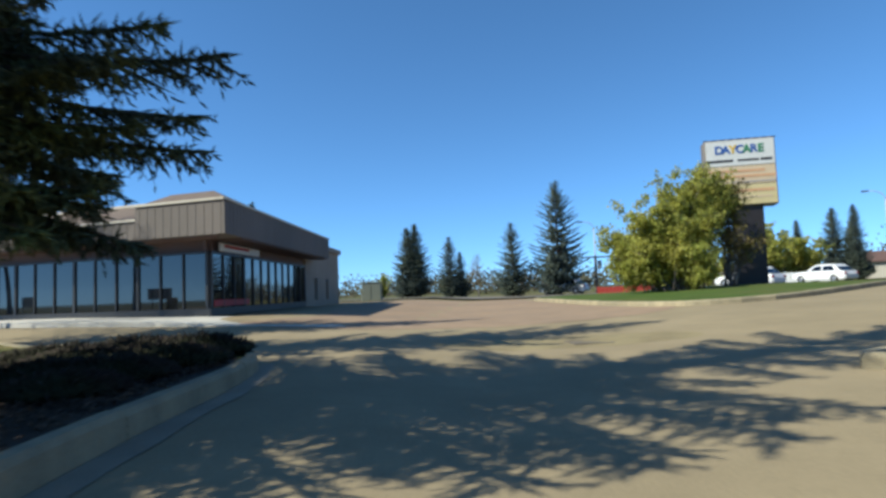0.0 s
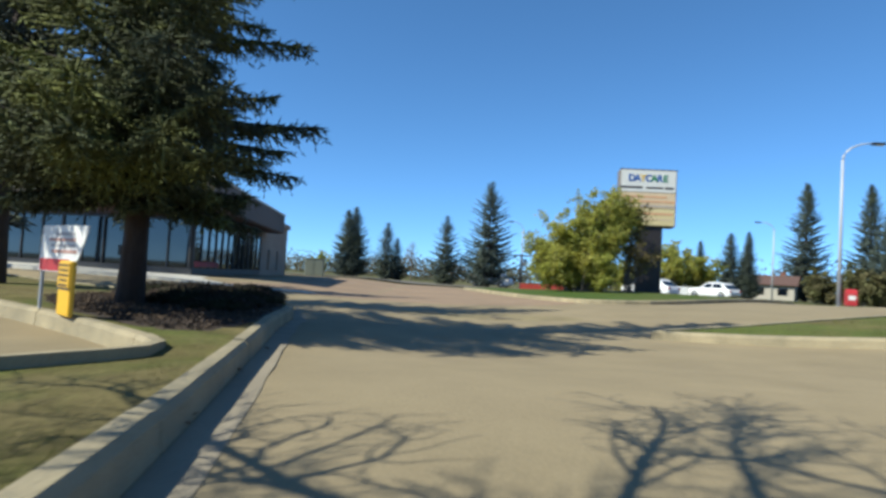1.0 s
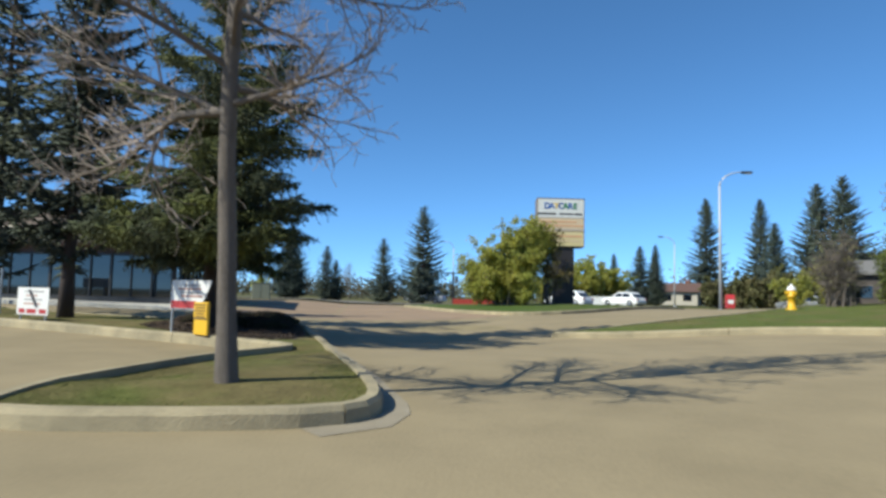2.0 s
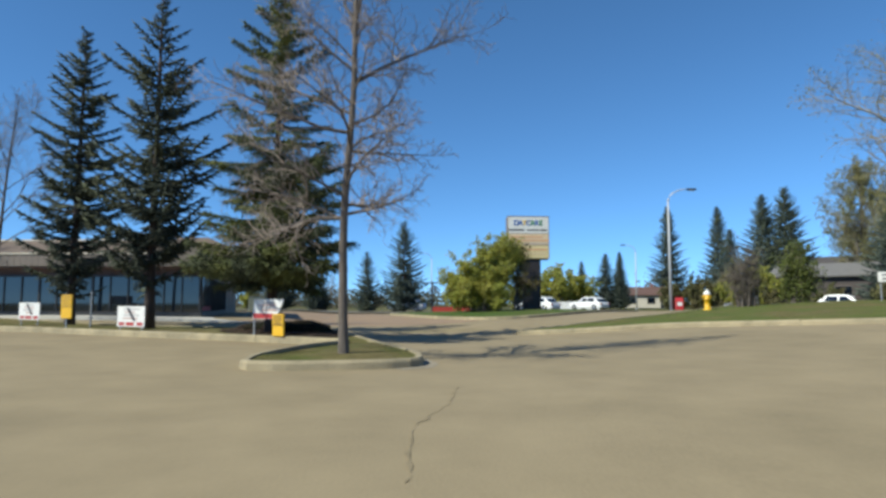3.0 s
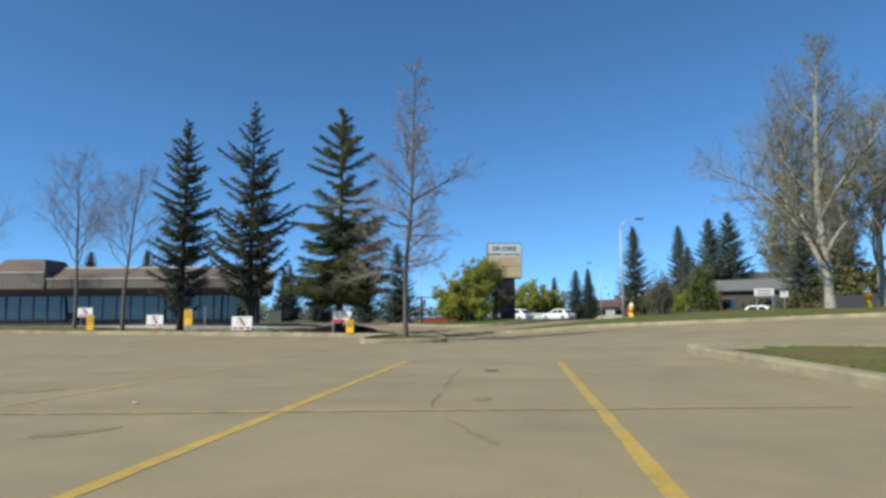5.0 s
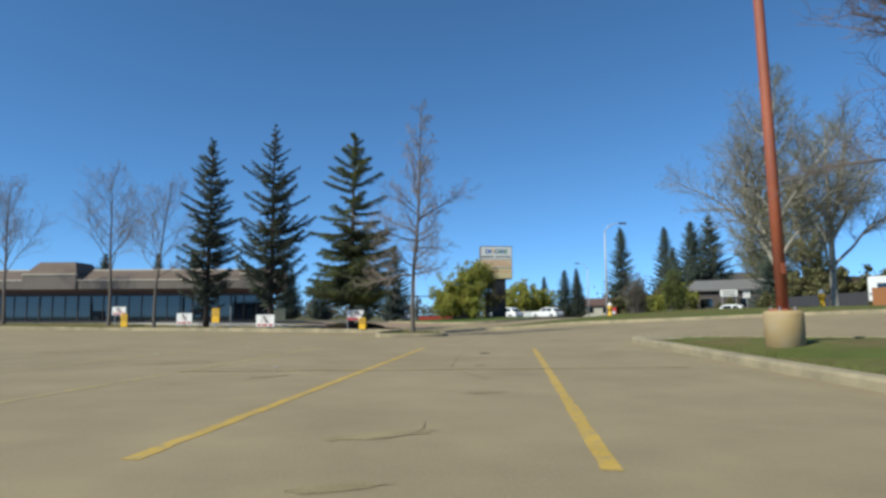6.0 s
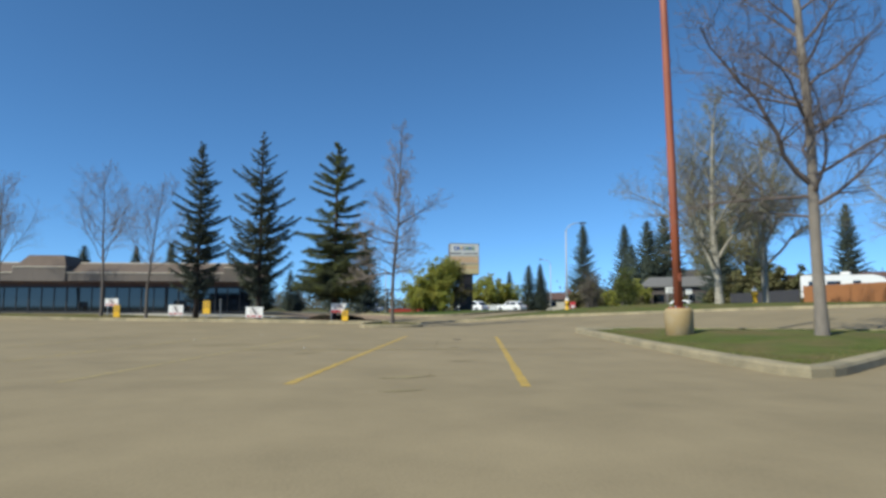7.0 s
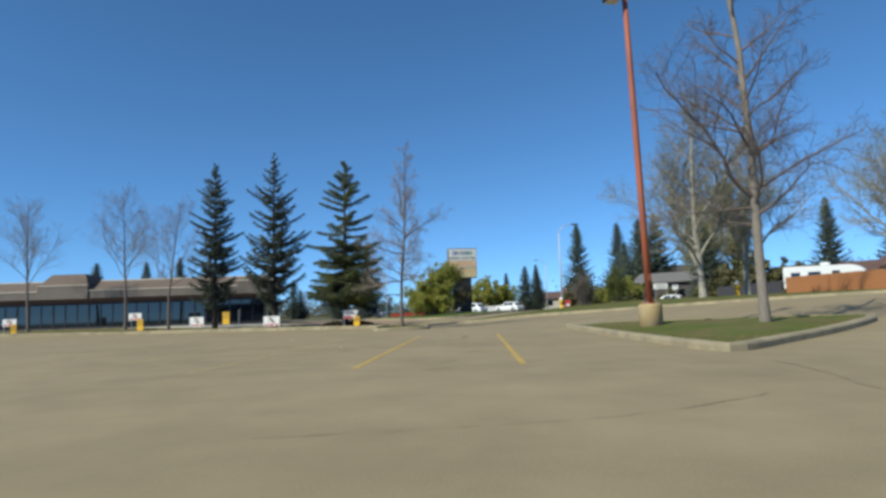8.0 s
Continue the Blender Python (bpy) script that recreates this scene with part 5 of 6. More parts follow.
part("footing", lathe(ring), POLEBASE, lot_lamp, "round yellow-stained concrete footing", True)
part("pole", Shape().tube([(0, 0, 0.72), (0, 0, 4), (0.0, 0, 8), (0, 0, 10.3)], [0.108, 0.100, 0.09, 0.08], 12), RUSTPOLE, lot_lamp, smooth=True)
part("base_plate", Shape().box((0, 0, 0.745), (0.36, 0.36, 0.03), 20, 0.005), RUSTPOLE, lot_lamp)
for a in (0.6, 2.17, 3.74, 5.31):
    part("bolt", Shape().tube([(0.2 * math.cos(a), 0.2 * math.sin(a), 0.73), (0.2 * math.cos(a), 0.2 * math.sin(a), 0.80)], [0.018, 0.018], 6), GALV, lot_lamp)
part("handhole_cover", Shape().box((0.0, -0.103, 1.5), (0.09, 0.02, 0.2), 0, 0.005), RUSTPOLE, lot_lamp)
arm = part("bracket", Shape().tube([(0, 0, 10.2), (-0.3, 0, 10.25)], [0.04, 0.04], 8), DARKMETAL, lot_lamp)
hd = part("lamp_head", Shape().box((-0.45, 0, 10.22), (0.5, 0.42, 0.28), 0, 0.05), DARKMETAL, lot_lamp, "dark box lamp head")
part("lens", Shape().box((-0.45, 0, 10.07), (0.38, 0.32, 0.03), 0, 0.01), LENS, hd)


def lawn_sign(x, y, rz, w, h, top, legs, label, torn=False, seed=0):
    """A white printed board on thin posts: red foot strip and dark lines of print too small to read."""
    rnd = random.Random(seed)
    zg = ground_z(x, y) + 0.12
    t = thing("lawn_sign", pose(x, y, zg, 0, 0, rz), label, "sign", "white boards on the planted strip")
    hz = top - zg
    o = [(-w / 2, -h / 2), (w / 2 - (0.30 if torn else 0), -h / 2), (w / 2 - (0.14 if torn else 0), -h * 0.1), (w / 2, h / 2), (-w / 2 + (0.04 if torn else 0), h / 2)]
    bd = part("board", Shape().slab(o, (0, 0, hz - h / 2), (1, 0, 0), (0, 0, 1), 0.012), BOARD, t)
    if torn:
        part("red_strip", Shape().box((-0.16, -0.009, hz - h + 0.075), (w * 0.62, 0.004, 0.13)), REDINK, bd, "red strip along the foot")
    else:
        for lx, ww in ((-0.33, 0.2), (-0.02, 0.3), (0.33, 0.22)):
            part("red_strip", Shape().box((lx * w, -0.009, hz - h + 0.085), (ww * w, 0.004, 0.10)), REDINK, bd, "red print along the foot")
        part("print_bar", Shape().slab([(-0.16 * w, h * 0.42), (-0.06 * w, h * 0.42), (0.20 * w, -h * 0.22), (0.10 * w, -h * 0.22)], (0, -0.0125, hz - h / 2), (1, 0, 0), (0, 0, 1), 0.004), DARKINK, bd, "dark slanting stroke")
    for k in range(4):
        z = hz - 0.09 - k * (h - 0.25) / 4
        ww = w * rnd.uniform(0.35, 0.62)
        part("print_bar", Shape().box((rnd.uniform(-0.05, 0.05), -0.009, z), (ww, 0.004, 0.035)), (FAINTINK, PEACHINK, FAINTINK, PEACHINK)[k], bd)
    for lx in legs:
        part("post", Shape().box((lx * w, 0.022, hz / 2 - 0.05), (0.04, 0.03, hz + 0.1), 0, 0.006), GALV, t)
    return t


lawn_sign(-4.4, 3.15, -33, 0.98, 0.50, 1.09, (-0.46,), "torn white board with red foot on one post", True, 1)
lawn_sign(-8.85, 7.05, -33, 1.15, 0.62, 0.89, (-0.4, 0.4), "white board with red foot strip on two short legs", False, 2)
lawn_sign(-13.7, 11.6, -32, 1.1, 0.62, 1.0, (-0.4, 0.4), "white board with red foot strip on two short legs", False, 3)
lawn_sign(-18.1, 14.8, -30, 1.05, 0.5, 1.43, (-0.3, 0.3), "white board on two dark posts beside a yellow tag", False, 4)
lawn_sign(-26.3, 16.3, -20, 1.0, 0.5, 1.3, (-0.4, 0.4), "white board with red foot strip near the shops", False, 6)


def yellow_marker(x, y, rz, w, h, top, post, label):
    zg = ground_z(x, y) + 0.12
    t = thing("yellow_marker", pose(x, y, zg, 0, 0, rz), label, "sign", "yellow markers on the planted strip")
    z1 = top - zg
    body = part("board", Shape().box((0, 0, z1 - h / 2), (w, 0.05, h), 0, 0.01), YELLOW, t)
    part("panel", Shape().box((0, -0.031, z1 - h * 0.26), (w * 0.96, 0.010, h * 0.46), 0, 0.004), ORANGE, body, "golden printed upper panel")
    part("band", Shape().box((0, -0.030, z1 - h * 0.505), (w * 0.98, 0.012, 0.012)), DARKINK, body)
    for k in range(5):
        part("print_bar", Shape().box(((0, 0.02, -0.02, 0.01, 0)[k] * w, -0.038, z1 - 0.045 - k * h * 0.09), (w * (0.85, 0.7, 0.85, 0.6, 0.75)[k], 0.006, 0.022)), DARKBROWNINK, body)
    if post:
        part("post", Shape().box((0, 0.0, (z1 - h) / 2), (0.05, 0.04, z1 - h + 0.02), 0, 0.006), GALV, t)
    return t


yellow_marker(-4.1, 2.75, -46, 0.42, 0.55, 0.72, False, "yellow plastic marker box beside the torn board")
yellow_marker(-11.7, 9.7, -30, 0.5, 0.80, 1.26, True, "yellow marker board on a stake by the spruce")
yellow_marker(-17.7, 14.5, -30, 0.5, 0.80, 1.0, False, "yellow marker box beside the white board")
yellow_marker(-26.0, 16.2, -14, 0.38, 0.8, 0.95, False, "yellow marker box near the shops")
post = thing("steel_post", pose(-10.9, 9.6, ground_z(-10.9, 9.6) + 0.1), "thin bare steel post on the planted strip", "post")
part("shaft", Shape().tube([(0, 0, 0), (0, 0, 1.25)], [0.03, 0.03], 8), GALV, post)
part("cap", Shape().tube([(0, 0, 1.25), (0, 0, 1.28)], [0.036, 0.03], 8), GALV, post)


def hydrant(x, y, lift, s, label):
    t = thing("fire_hydrant", pose(x, y, ground_z(x, y) + lift) @ Matrix.Scale(s, 4), label, "fire hydrant", "yellow hydrants")
    part("barrel", lathe([(0.20, 0), (0.20, 0.05), (0.13, 0.06), (0.125, 0.45), (0.17, 0.47), (0.17, 0.53), (0.14, 0.55), (0.14, 0.72)], 14), YELLOW, t, smooth=True)
    part("bonnet", lathe([(0.16, 0.72), (0.16, 0.76), (0.12, 0.84), (0.06, 0.89), (0.04, 0.90), (0.04, 0.96), (0.0, 0.96)], 14), WHITEP, t, "white painted bonnet", True)
    for a in (0, 180):
        d = 1 if a == 0 else -1
        part("outlet", Shape().tube([(d * 0.10, 0, 0.62), (d * 0.22, 0, 0.62), (d * 0.23, 0, 0.62)], [0.06, 0.06, 0.04], 10), YELLOW, t)
    part("pumper_outlet", Shape().tube([(0, -0.1, 0.60), (0, -0.2, 0.60), (0, -0.21, 0.60)], [0.08, 0.08, 0.05], 10), YELLOW, t)
    return t


hydrant(13.5, 11.6, 0.12, 0.95, "yellow fire hydrant with white bonnet on the lawn")
hydrant(28.7, 9.5, 0.12, 1.35, "large yellow fire hydrant with white bonnet on the lawn")

mail = thing("mailbox", pose(25.95, 34.5, ground_z(25.95, 34.5), 0, 0, -20) @ Matrix.Scale(0.95, 4), "red street mailbox with pale notice beside the lamp", "mailbox")
prof = [(-0.32, 0), (0.32, 0), (0.32, 0.75)] + [(0.32 * math.cos(a), 0.75 + 0.32 * math.sin(a)) for a in [0.3 * i for i in range(1, 11)]] + [(-0.32, 0.75)]
part("body", Shape().slab(prof, (0, 0, 0.25), (0, 1, 0), (0, 0, 1), 0.6), REDPAINT, mail)
for lx in (-0.22, 0.22):
    for ly in (-0.22, 0.22):
        part("leg", Shape().box((lx, ly, 0.125), (0.06, 0.06, 0.25)), REDPAINT, mail)
part("notice", Shape().box((0.0, -0.328, 0.75), (0.4, 0.01, 0.3)), BOARD, mail)

lease = thing("lawn_board", pose(22.0, 10.5, ground_z(22, 10.5) + 0.12, 0, 0, -35), "white rectangular board on two posts on the lawn", "sign")
bd = part("board", Shape().box((0, 0, 1.1), (1.1, 0.03, 0.45), 0, 0.01), BOARD, lease)
for k in range(2):
    part("print_bar", Shape().box((0, -0.018, 1.19 - 0.18 * k), (0.8, 0.006, 0.07)), DARKINK, bd)
for lx in (-0.45, 0.45):
    part("post", Shape().box((lx, 0.035, 0.6), (0.05, 0.04, 1.3)), GALV, lease)
small = thing("road_sign", pose(23.1, 10.1, ground_z(23.1, 10.1) + 0.12, 0, 0, -35), "small white road sign on a steel post", "sign")
part("plate", Shape().box((0, 0, 0.95), (0.45, 0.012, 0.42), 0, 0.004), BOARD, small)
part("post", Shape().tube([(0, 0.03, 0), (0, 0.03, 1.2)], [0.03, 0.03], 8), GALV, small)


# ---- vehicles ----
def car(m, paint, label, length=4.5, width=1.78, height=1.45, boxy=0.0):
    t = thing("car", m, label, "car")
    L, W, Hh = length / 2, width / 2, height
    st = [(-L, 0.80, 0.36, 0.62), (-L + 0.12, 0.92, 0.26, 0.86), (-L + 0.6, 0.98, 0.22, 0.93), (-0.4, 1.0, 0.20, 0.92), (0.5, 1.0, 0.20, 0.92), (L - 0.95, 0.99, 0.22, 0.90), (L - 0.35, 0.95, 0.24, 0.78), (L - 0.06, 0.85, 0.30, 0.66), (L, 0.74, 0.36, 0.56)]
    vs, fs = [], []
    for x, ws, z0, z1 in st:
        w = W * ws
        vs += [(x, -w * 0.93, z0), (x, -w, z0 + 0.12), (x, -w, z1 - 0.14), (x, -w * 0.92, z1), (x, w * 0.92, z1), (x, w, z1 - 0.14), (x, w, z0 + 0.12), (x, w * 0.93, z0)]
    for i in range(len(st) - 1):
        for k in range(8):
            q = (k + 1) % 8
            fs.append((i * 8 + k, i * 8 + q, (i + 1) * 8 + q, (i + 1) * 8 + k))
    fs += [tuple(range(8)), tuple((len(st) - 1) * 8 + k for k in range(8))[::-1]]
    body = part("body", Shape().add(vs, fs), paint, t, smooth=False)
    c = [(-L + 0.35 - boxy, -L + 0.95 - boxy, 0.92), (L - 1.25, L - 2.0, 0.90)]
    zr = Hh
    cab = []
    for x, z, w in ((c[0][0], 0.90, W * 0.90), (c[0][1], zr - 0.05, W * 0.70), (c[0][1] + 0.35, zr, W * 0.68), (c[1][1] - 0.2, zr, W * 0.68), (c[1][1], zr - 0.06, W * 0.70), (c[1][0], 0.89, W * 0.90)):
        cab.append((x, z, w))
    vs = [(x, -w, z) for x, z, w in cab] + [(x, w, z) for x, z, w in cab]
    n = len(cab)
    fs = [tuple(range(n)), tuple(range(2 * n - 1, n - 1, -1))] + [(i, i + n, i + 1 + n, i + 1) for i in range(n - 1)]
    part("cabin", Shape().add(vs, fs), paint, t)
    for sg in (-1, 1):
        g = Shape()
        lo, hi = W * 0.895, W * 0.745
        for a, b in ((0.16, 0.50), (0.54, 0.86)):
            xa, xb = c[0][0] + (c[1][0] - c[0][0]) * a, c[0][0] + (c[1][0] - c[0][0]) * b
            ta, tb = max(xa, c[0][1] + 0.1), min(xb, c[1][1] - 0.1)
            q = [(xa, sg * (lo + 0.008), 0.95), (xb, sg * (lo + 0.008), 0.95), (tb, sg * (hi + 0.008), zr - 0.12), (ta, sg * (hi + 0.008), zr - 0.12)]
            inn = [(x, y - sg * 0.02, z) for x, y, z in q]
            g.add(q + inn, [(0, 1, 2, 3), (7, 6, 5, 4), (0, 4, 5, 1), (1, 5, 6, 2), (2, 6, 7, 3), (3, 7, 4, 0)])
        part("side_window", g, GLASS, t)
    for (x0, z0, w0), (x1, z1, w1), nm, d in ((cab[5], cab[4], "windscreen", 0.012), (cab[0], cab[1], "rear_window", -0.012)):
        q = [(x0 * 0.97 + x1 * 0.03 + d, -w0 * 0.9, z0 + 0.06), (x0 * 0.97 + x1 * 0.03 + d, w0 * 0.9, z0 + 0.06), (x1 + d, w1 * 0.9, z1 - 0.03), (x1 + d, -w1 * 0.9, z1 - 0.03)]
        inn = [(x - d * 2, y, z - 0.01) for x, y, z in q]
        part(nm, Shape().add(q + inn, [(0, 1, 2, 3), (7, 6, 5, 4), (0, 4, 5, 1), (1, 5, 6, 2), (2, 6, 7, 3), (3, 7, 4, 0)]), GLASS, t)
    for x in (-L + 0.85, L - 0.9):
        for sg in (-1, 1):
            y = sg * (W - 0.10)
            wh = part("wheel", Shape().tube([(x, y - 0.11, 0.32), (x, y - 0.09, 0.32), (x, y + 0.09, 0.32), (x, y + 0.11, 0.32)], [0.28, 0.32, 0.32, 0.28], 18), TYRE, t, "black tyre")
            part("rim", Shape().tube([(x, y + sg * 0.105, 0.32), (x, y + sg * 0.122, 0.32)], [0.20, 0.17], 14), RIM, wh)
    for sg in (-1, 1):
        part("headlight", Shape().box((L - 0.12, sg * W * 0.66, 0.60), (0.16, 0.34, 0.13), sg * -12, 0.03), LENS, t)
        part("tail_light", Shape().box((-L + 0.06, sg * W * 0.72, 0.70), (0.12, 0.26, 0.16), sg * 10, 0.03), TAIL, t)
        part("mirror", Shape().box((c[1][0] - 0.35, sg * (W + 0.06), 0.95), (0.12, 0.18, 0.12), 0, 0.03), paint, t)
    part("bumper", Shape().box((L - 0.04, 0, 0.36), (0.14, W * 1.5, 0.16), 0, 0.04), TYRE, t)
    return t


def on_land(x, y, rz, lift=0.03):
    return pose(x, y, ground_z(x, y) + lift, 0, 0, rz)


car(on_land(25.2, 51.5, 118), WHITECAR, "white saloon car on the street past the lawn")
car(on_land(17.2, 45.5, 125), WHITECAR, "white car on the street beyond the sign lawn")
car(on_land(5.6, 58.5, 155), WHITECAR, "small white car far along the street")
car(on_land(38.3, 30.3, -58), WHITECAR, "white car parked before the low grey-roofed house")
car(on_land(39.5, 44.0, 120), GREYCAR, "grey car parked by the far houses")


# ---- fences, houses and the trailer across the street ----
def fence(a, b, h, mat, label, board=0.14, gap=0.012, name="fence", uneven=0.02, seed=0):
    rnd = random.Random(seed)
    a, b = Vector(a), Vector(b)
    d = (b - a)
    ln = d.length
    ang = math.degrees(math.atan2(d.y, d.x))
    t = thing(name, pose(a.x, a.y, ground_z(a.x, a.y), 0, 0, ang), label, "fence")
    rise = ground_z(b.x, b.y) - ground_z(a.x, a.y)
    n = int(ln / (board + gap))
    wide = max(1, int(math.ceil(n / 260)))
    me = Shape().box((0, 0, h / 2), (board, 0.025, h), 0, 0.004).mesh("slat", mat)
    for k in range(n):
        x = (k + 0.5) * (board + gap)
        ob = part("slat", me, mat, t)
        ob.location = (x, 0, rise * x / ln + rnd.uniform(-uneven, uneven))
    for k in range(int(ln / 2.4) + 1):
        x = min(ln, k * 2.4)
        part("post", Shape().box((x, 0.06, h / 2 + rise * x / ln), (0.09, 0.09, h + 0.08), 0, 0.01), mat, t)
    for z in (0.3, h - 0.3):
        part("rail", Shape().add(*[([(0, 0.013, z), (ln, 0.013, z + rise), (ln, 0.05, z + rise), (0, 0.05, z), (0, 0.013, z + 0.09), (ln, 0.013, z + rise + 0.09), (ln, 0.05, z + rise + 0.09), (0, 0.05, z + 0.09)], [(0, 1, 5, 4), (1, 2, 6, 5), (2, 3, 7, 6), (3, 0, 4, 7), (4, 5, 6, 7), (3, 2, 1, 0)])][0]), mat, t)
    return t


fence((42.4, 18.0), (43.6, 6.0), 2.1, FENCEWOOD, "orange-brown board fence across the street")
fence((43.6, 6.0), (45.5, -6.0), 2.1, FENCEWOOD, "orange-brown board fence further along the street")
fence((39.0, 24.0), (42.2, 18.3), 1.8, FENCEDARK, "dark grey board fence behind the lawn trees")
fence((24.0, 60.0), (29.5, 57.5), 1.0, FENCEWHITE, "low white board fence across the street", 0.3, 0.02)
fence((8.0, 54.0), (13.0, 52.0), 0.55, REDCAR, "low red board fence beyond the sign lawn", 0.3, 0.02)


def house(x, y, rz, w, d, h, rise, wall, roof, label, chimney=False):
    z = ground_z(x, y)
    t = thing("house", pose(x, y, z, 0, 0, rz), label, "house")
    body = part("wall", Shape().box((0, 0, h / 2), (w, d, h), 0, 0.02), wall, t)
    e = 0.5
    vs = [(-w / 2 - e, -d / 2 - e, h - 0.1), (w / 2 + e, -d / 2 - e, h - 0.1), (w / 2 + e, d / 2 + e, h - 0.1), (-w / 2 - e, d / 2 + e, h - 0.1), (-w / 2 - e, 0, h + rise), (w / 2 + e, 0, h + rise)]
    vs += [(p[0], p[1], p[2] + 0.16) for p in vs]
    rf = part("roof", Shape().add(vs, [(6, 7, 11, 10), (8, 9, 10, 11), (4, 5, 1, 0), (5, 4, 3, 2), (0, 1, 7, 6), (2, 3, 9, 8), (0, 6, 10, 4), (3, 4, 10, 9), (1, 5, 11, 7), (2, 8, 11, 5)]), roof, t)
    for sg in (-1, 1):
        part("gable", Shape().add([(sg * w / 2, -d / 2, h), (sg * w / 2, d / 2, h), (sg * w / 2, 0, h + rise - 0.1), (sg * (w / 2 - 0.1), -d / 2, h), (sg * (w / 2 - 0.1), d / 2, h), (sg * (w / 2 - 0.1), 0, h + rise - 0.1)], [(0, 1, 2), (5, 4, 3), (0, 3, 4, 1), (1, 4, 5, 2), (2, 5, 3, 0)]), wall, t)
    for k in range(max(2, int(w / 3.2))):
        u = -w / 2 + (k + 0.5) * w / max(2, int(w / 3.2))
        wd = part("window", Shape().box((u, -d / 2 - 0.02, h * 0.55), (1.4, 0.07, 1.1), 0, 0.02), SIDING, t)
        part("pane", Shape().box((u, -d / 2 - 0.062, h * 0.55), (1.3, 0.02, 1.0)), GLASS, wd)
    if chimney:
        part("chimney", Shape().box((w * 0.2, d * 0.1, h + rise * 0.9), (0.7, 0.6, 1.8), 0, 0.03), BRICKCH, rf)
    return t


# this house's walls are painted dark in place of tree shade
house(45.0, 37.0, -50, 11, 8, 3.3, 1.2, HOUSESHADE, ROOFGREY, "low grey-roofed house across the street, walls coloured as in shade")
house(58.0, 27.0, -70, 12, 8, 2.8, 1.7, HOUSEGREY, ROOFBROWN, "house with red-brown roof behind the dark fence")
house(56.0, 8.5, -80, 13, 9, 2.8, 1.9, HOUSEWALL, ROOFBROWN, "house with brown roof behind the orange fence")
house(55.0, 94.5, -35, 6.5, 7, 2.4, 1.4, HOUSEWALL, ROOFBROWN, "house with dark roof and brick chimney beyond the street", True)
house(64.0, 62.0, -40, 14, 9, 5.2, 2.0, HOUSEWALL, ROOFDARK, "two-storey cream house beyond the spruces")

rv = thing("travel_trailer", pose(46.9, 17.6, ground_z(46.9, 17.6) + 0.1, 0, 0, -58) @ Matrix.Scale(0.97, 4), "white fifth-wheel travel trailer behind the orange fence", "trailer")
out = [(-3.6, 0.6), (2.2, 0.6), (2.25, 1.5), (3.8, 1.5), (4.0, 1.62), (4.05, 1.85), (3.9, 2.2), (3.6, 2.5), (3.2, 2.72), (2.7, 2.84), (-3.3, 2.95), (-3.52, 2.9), (-3.6, 2.75)]
part("body", Shape().slab(out, (0, 0, 0.3), (1, 0, 0), (0, 0, 1), 2.3), WHITECAR, rv)
part("roof_unit", Shape().box((0.3, 0, 3.38), (0.9, 0.7, 0.3), 0, 0.08), WHITEP, rv)
for u, w in ((-2.4, 0.9), (-0.6, 1.2), (1.4, 0.7)):
    part("window", Shape().box((u, -1.16, 2.3), (w, 0.03, 0.55), 0, 0.01), GLASS, rv)
part("stripe", Shape().box((-0.6, -1.158, 1.55), (5.9, 0.016, 0.16)), GREYCAR, rv)
for u in (-1.4, -0.5):
    part("wheel", Shape().tube([(u, -1.1, 0.36), (u, -0.85, 0.36)], [0.36, 0.36], 16), TYRE, rv)
    part("wheel", Shape().tube([(u, 0.85, 0.36), (u, 1.1, 0.36)], [0.36, 0.36], 16), TYRE, rv)
part("landing_leg", Shape().box((2.9, 0, 0.9), (0.12, 1.2, 1.85)), DARKMETAL, rv)

cabinet = thing("utility_cabinet", pose(-9.8, 45.5, ground_z(-9.8, 45.5) - 0.05, 0, 0, 5), "pale grey-green utility cabinet on the grass past the shops", "utility box")
part("body", Shape().box((0, 0, 0.7), (1.45, 0.8, 1.4), 0, 0.03), BOXGREEN, cabinet)
part("lid", Shape().box((0, 0, 1.43), (1.55, 0.9, 0.06), 0, 0.02), BOXGREEN, cabinet)
for lx in (-0.36, 0.36):
    part("door", Shape().box((lx, -0.41, 0.7), (0.66, 0.03, 1.2), 0, 0.01), BOXGREEN, cabinet)

upole = thing("utility_pole", pose(9.0, 61.0, ground_z(9, 61)), "grey utility pole with a cross bar near the street", "utility pole")
part("pole", Shape().tube([(0, 0, 0), (0, 0, 3.6)], [0.16, 0.12], 10), GREYBARK, upole)
part("cross_bar", Shape().box((0.4, 0, 3.45), (3.4, 0.12, 0.14)), GREYBARK, upole)
part("transformer", Shape().tube([(0.35, -0.2, 2.3), (0.35, -0.2, 3.1)], [0.2, 0.2], 12), GALV, upole)

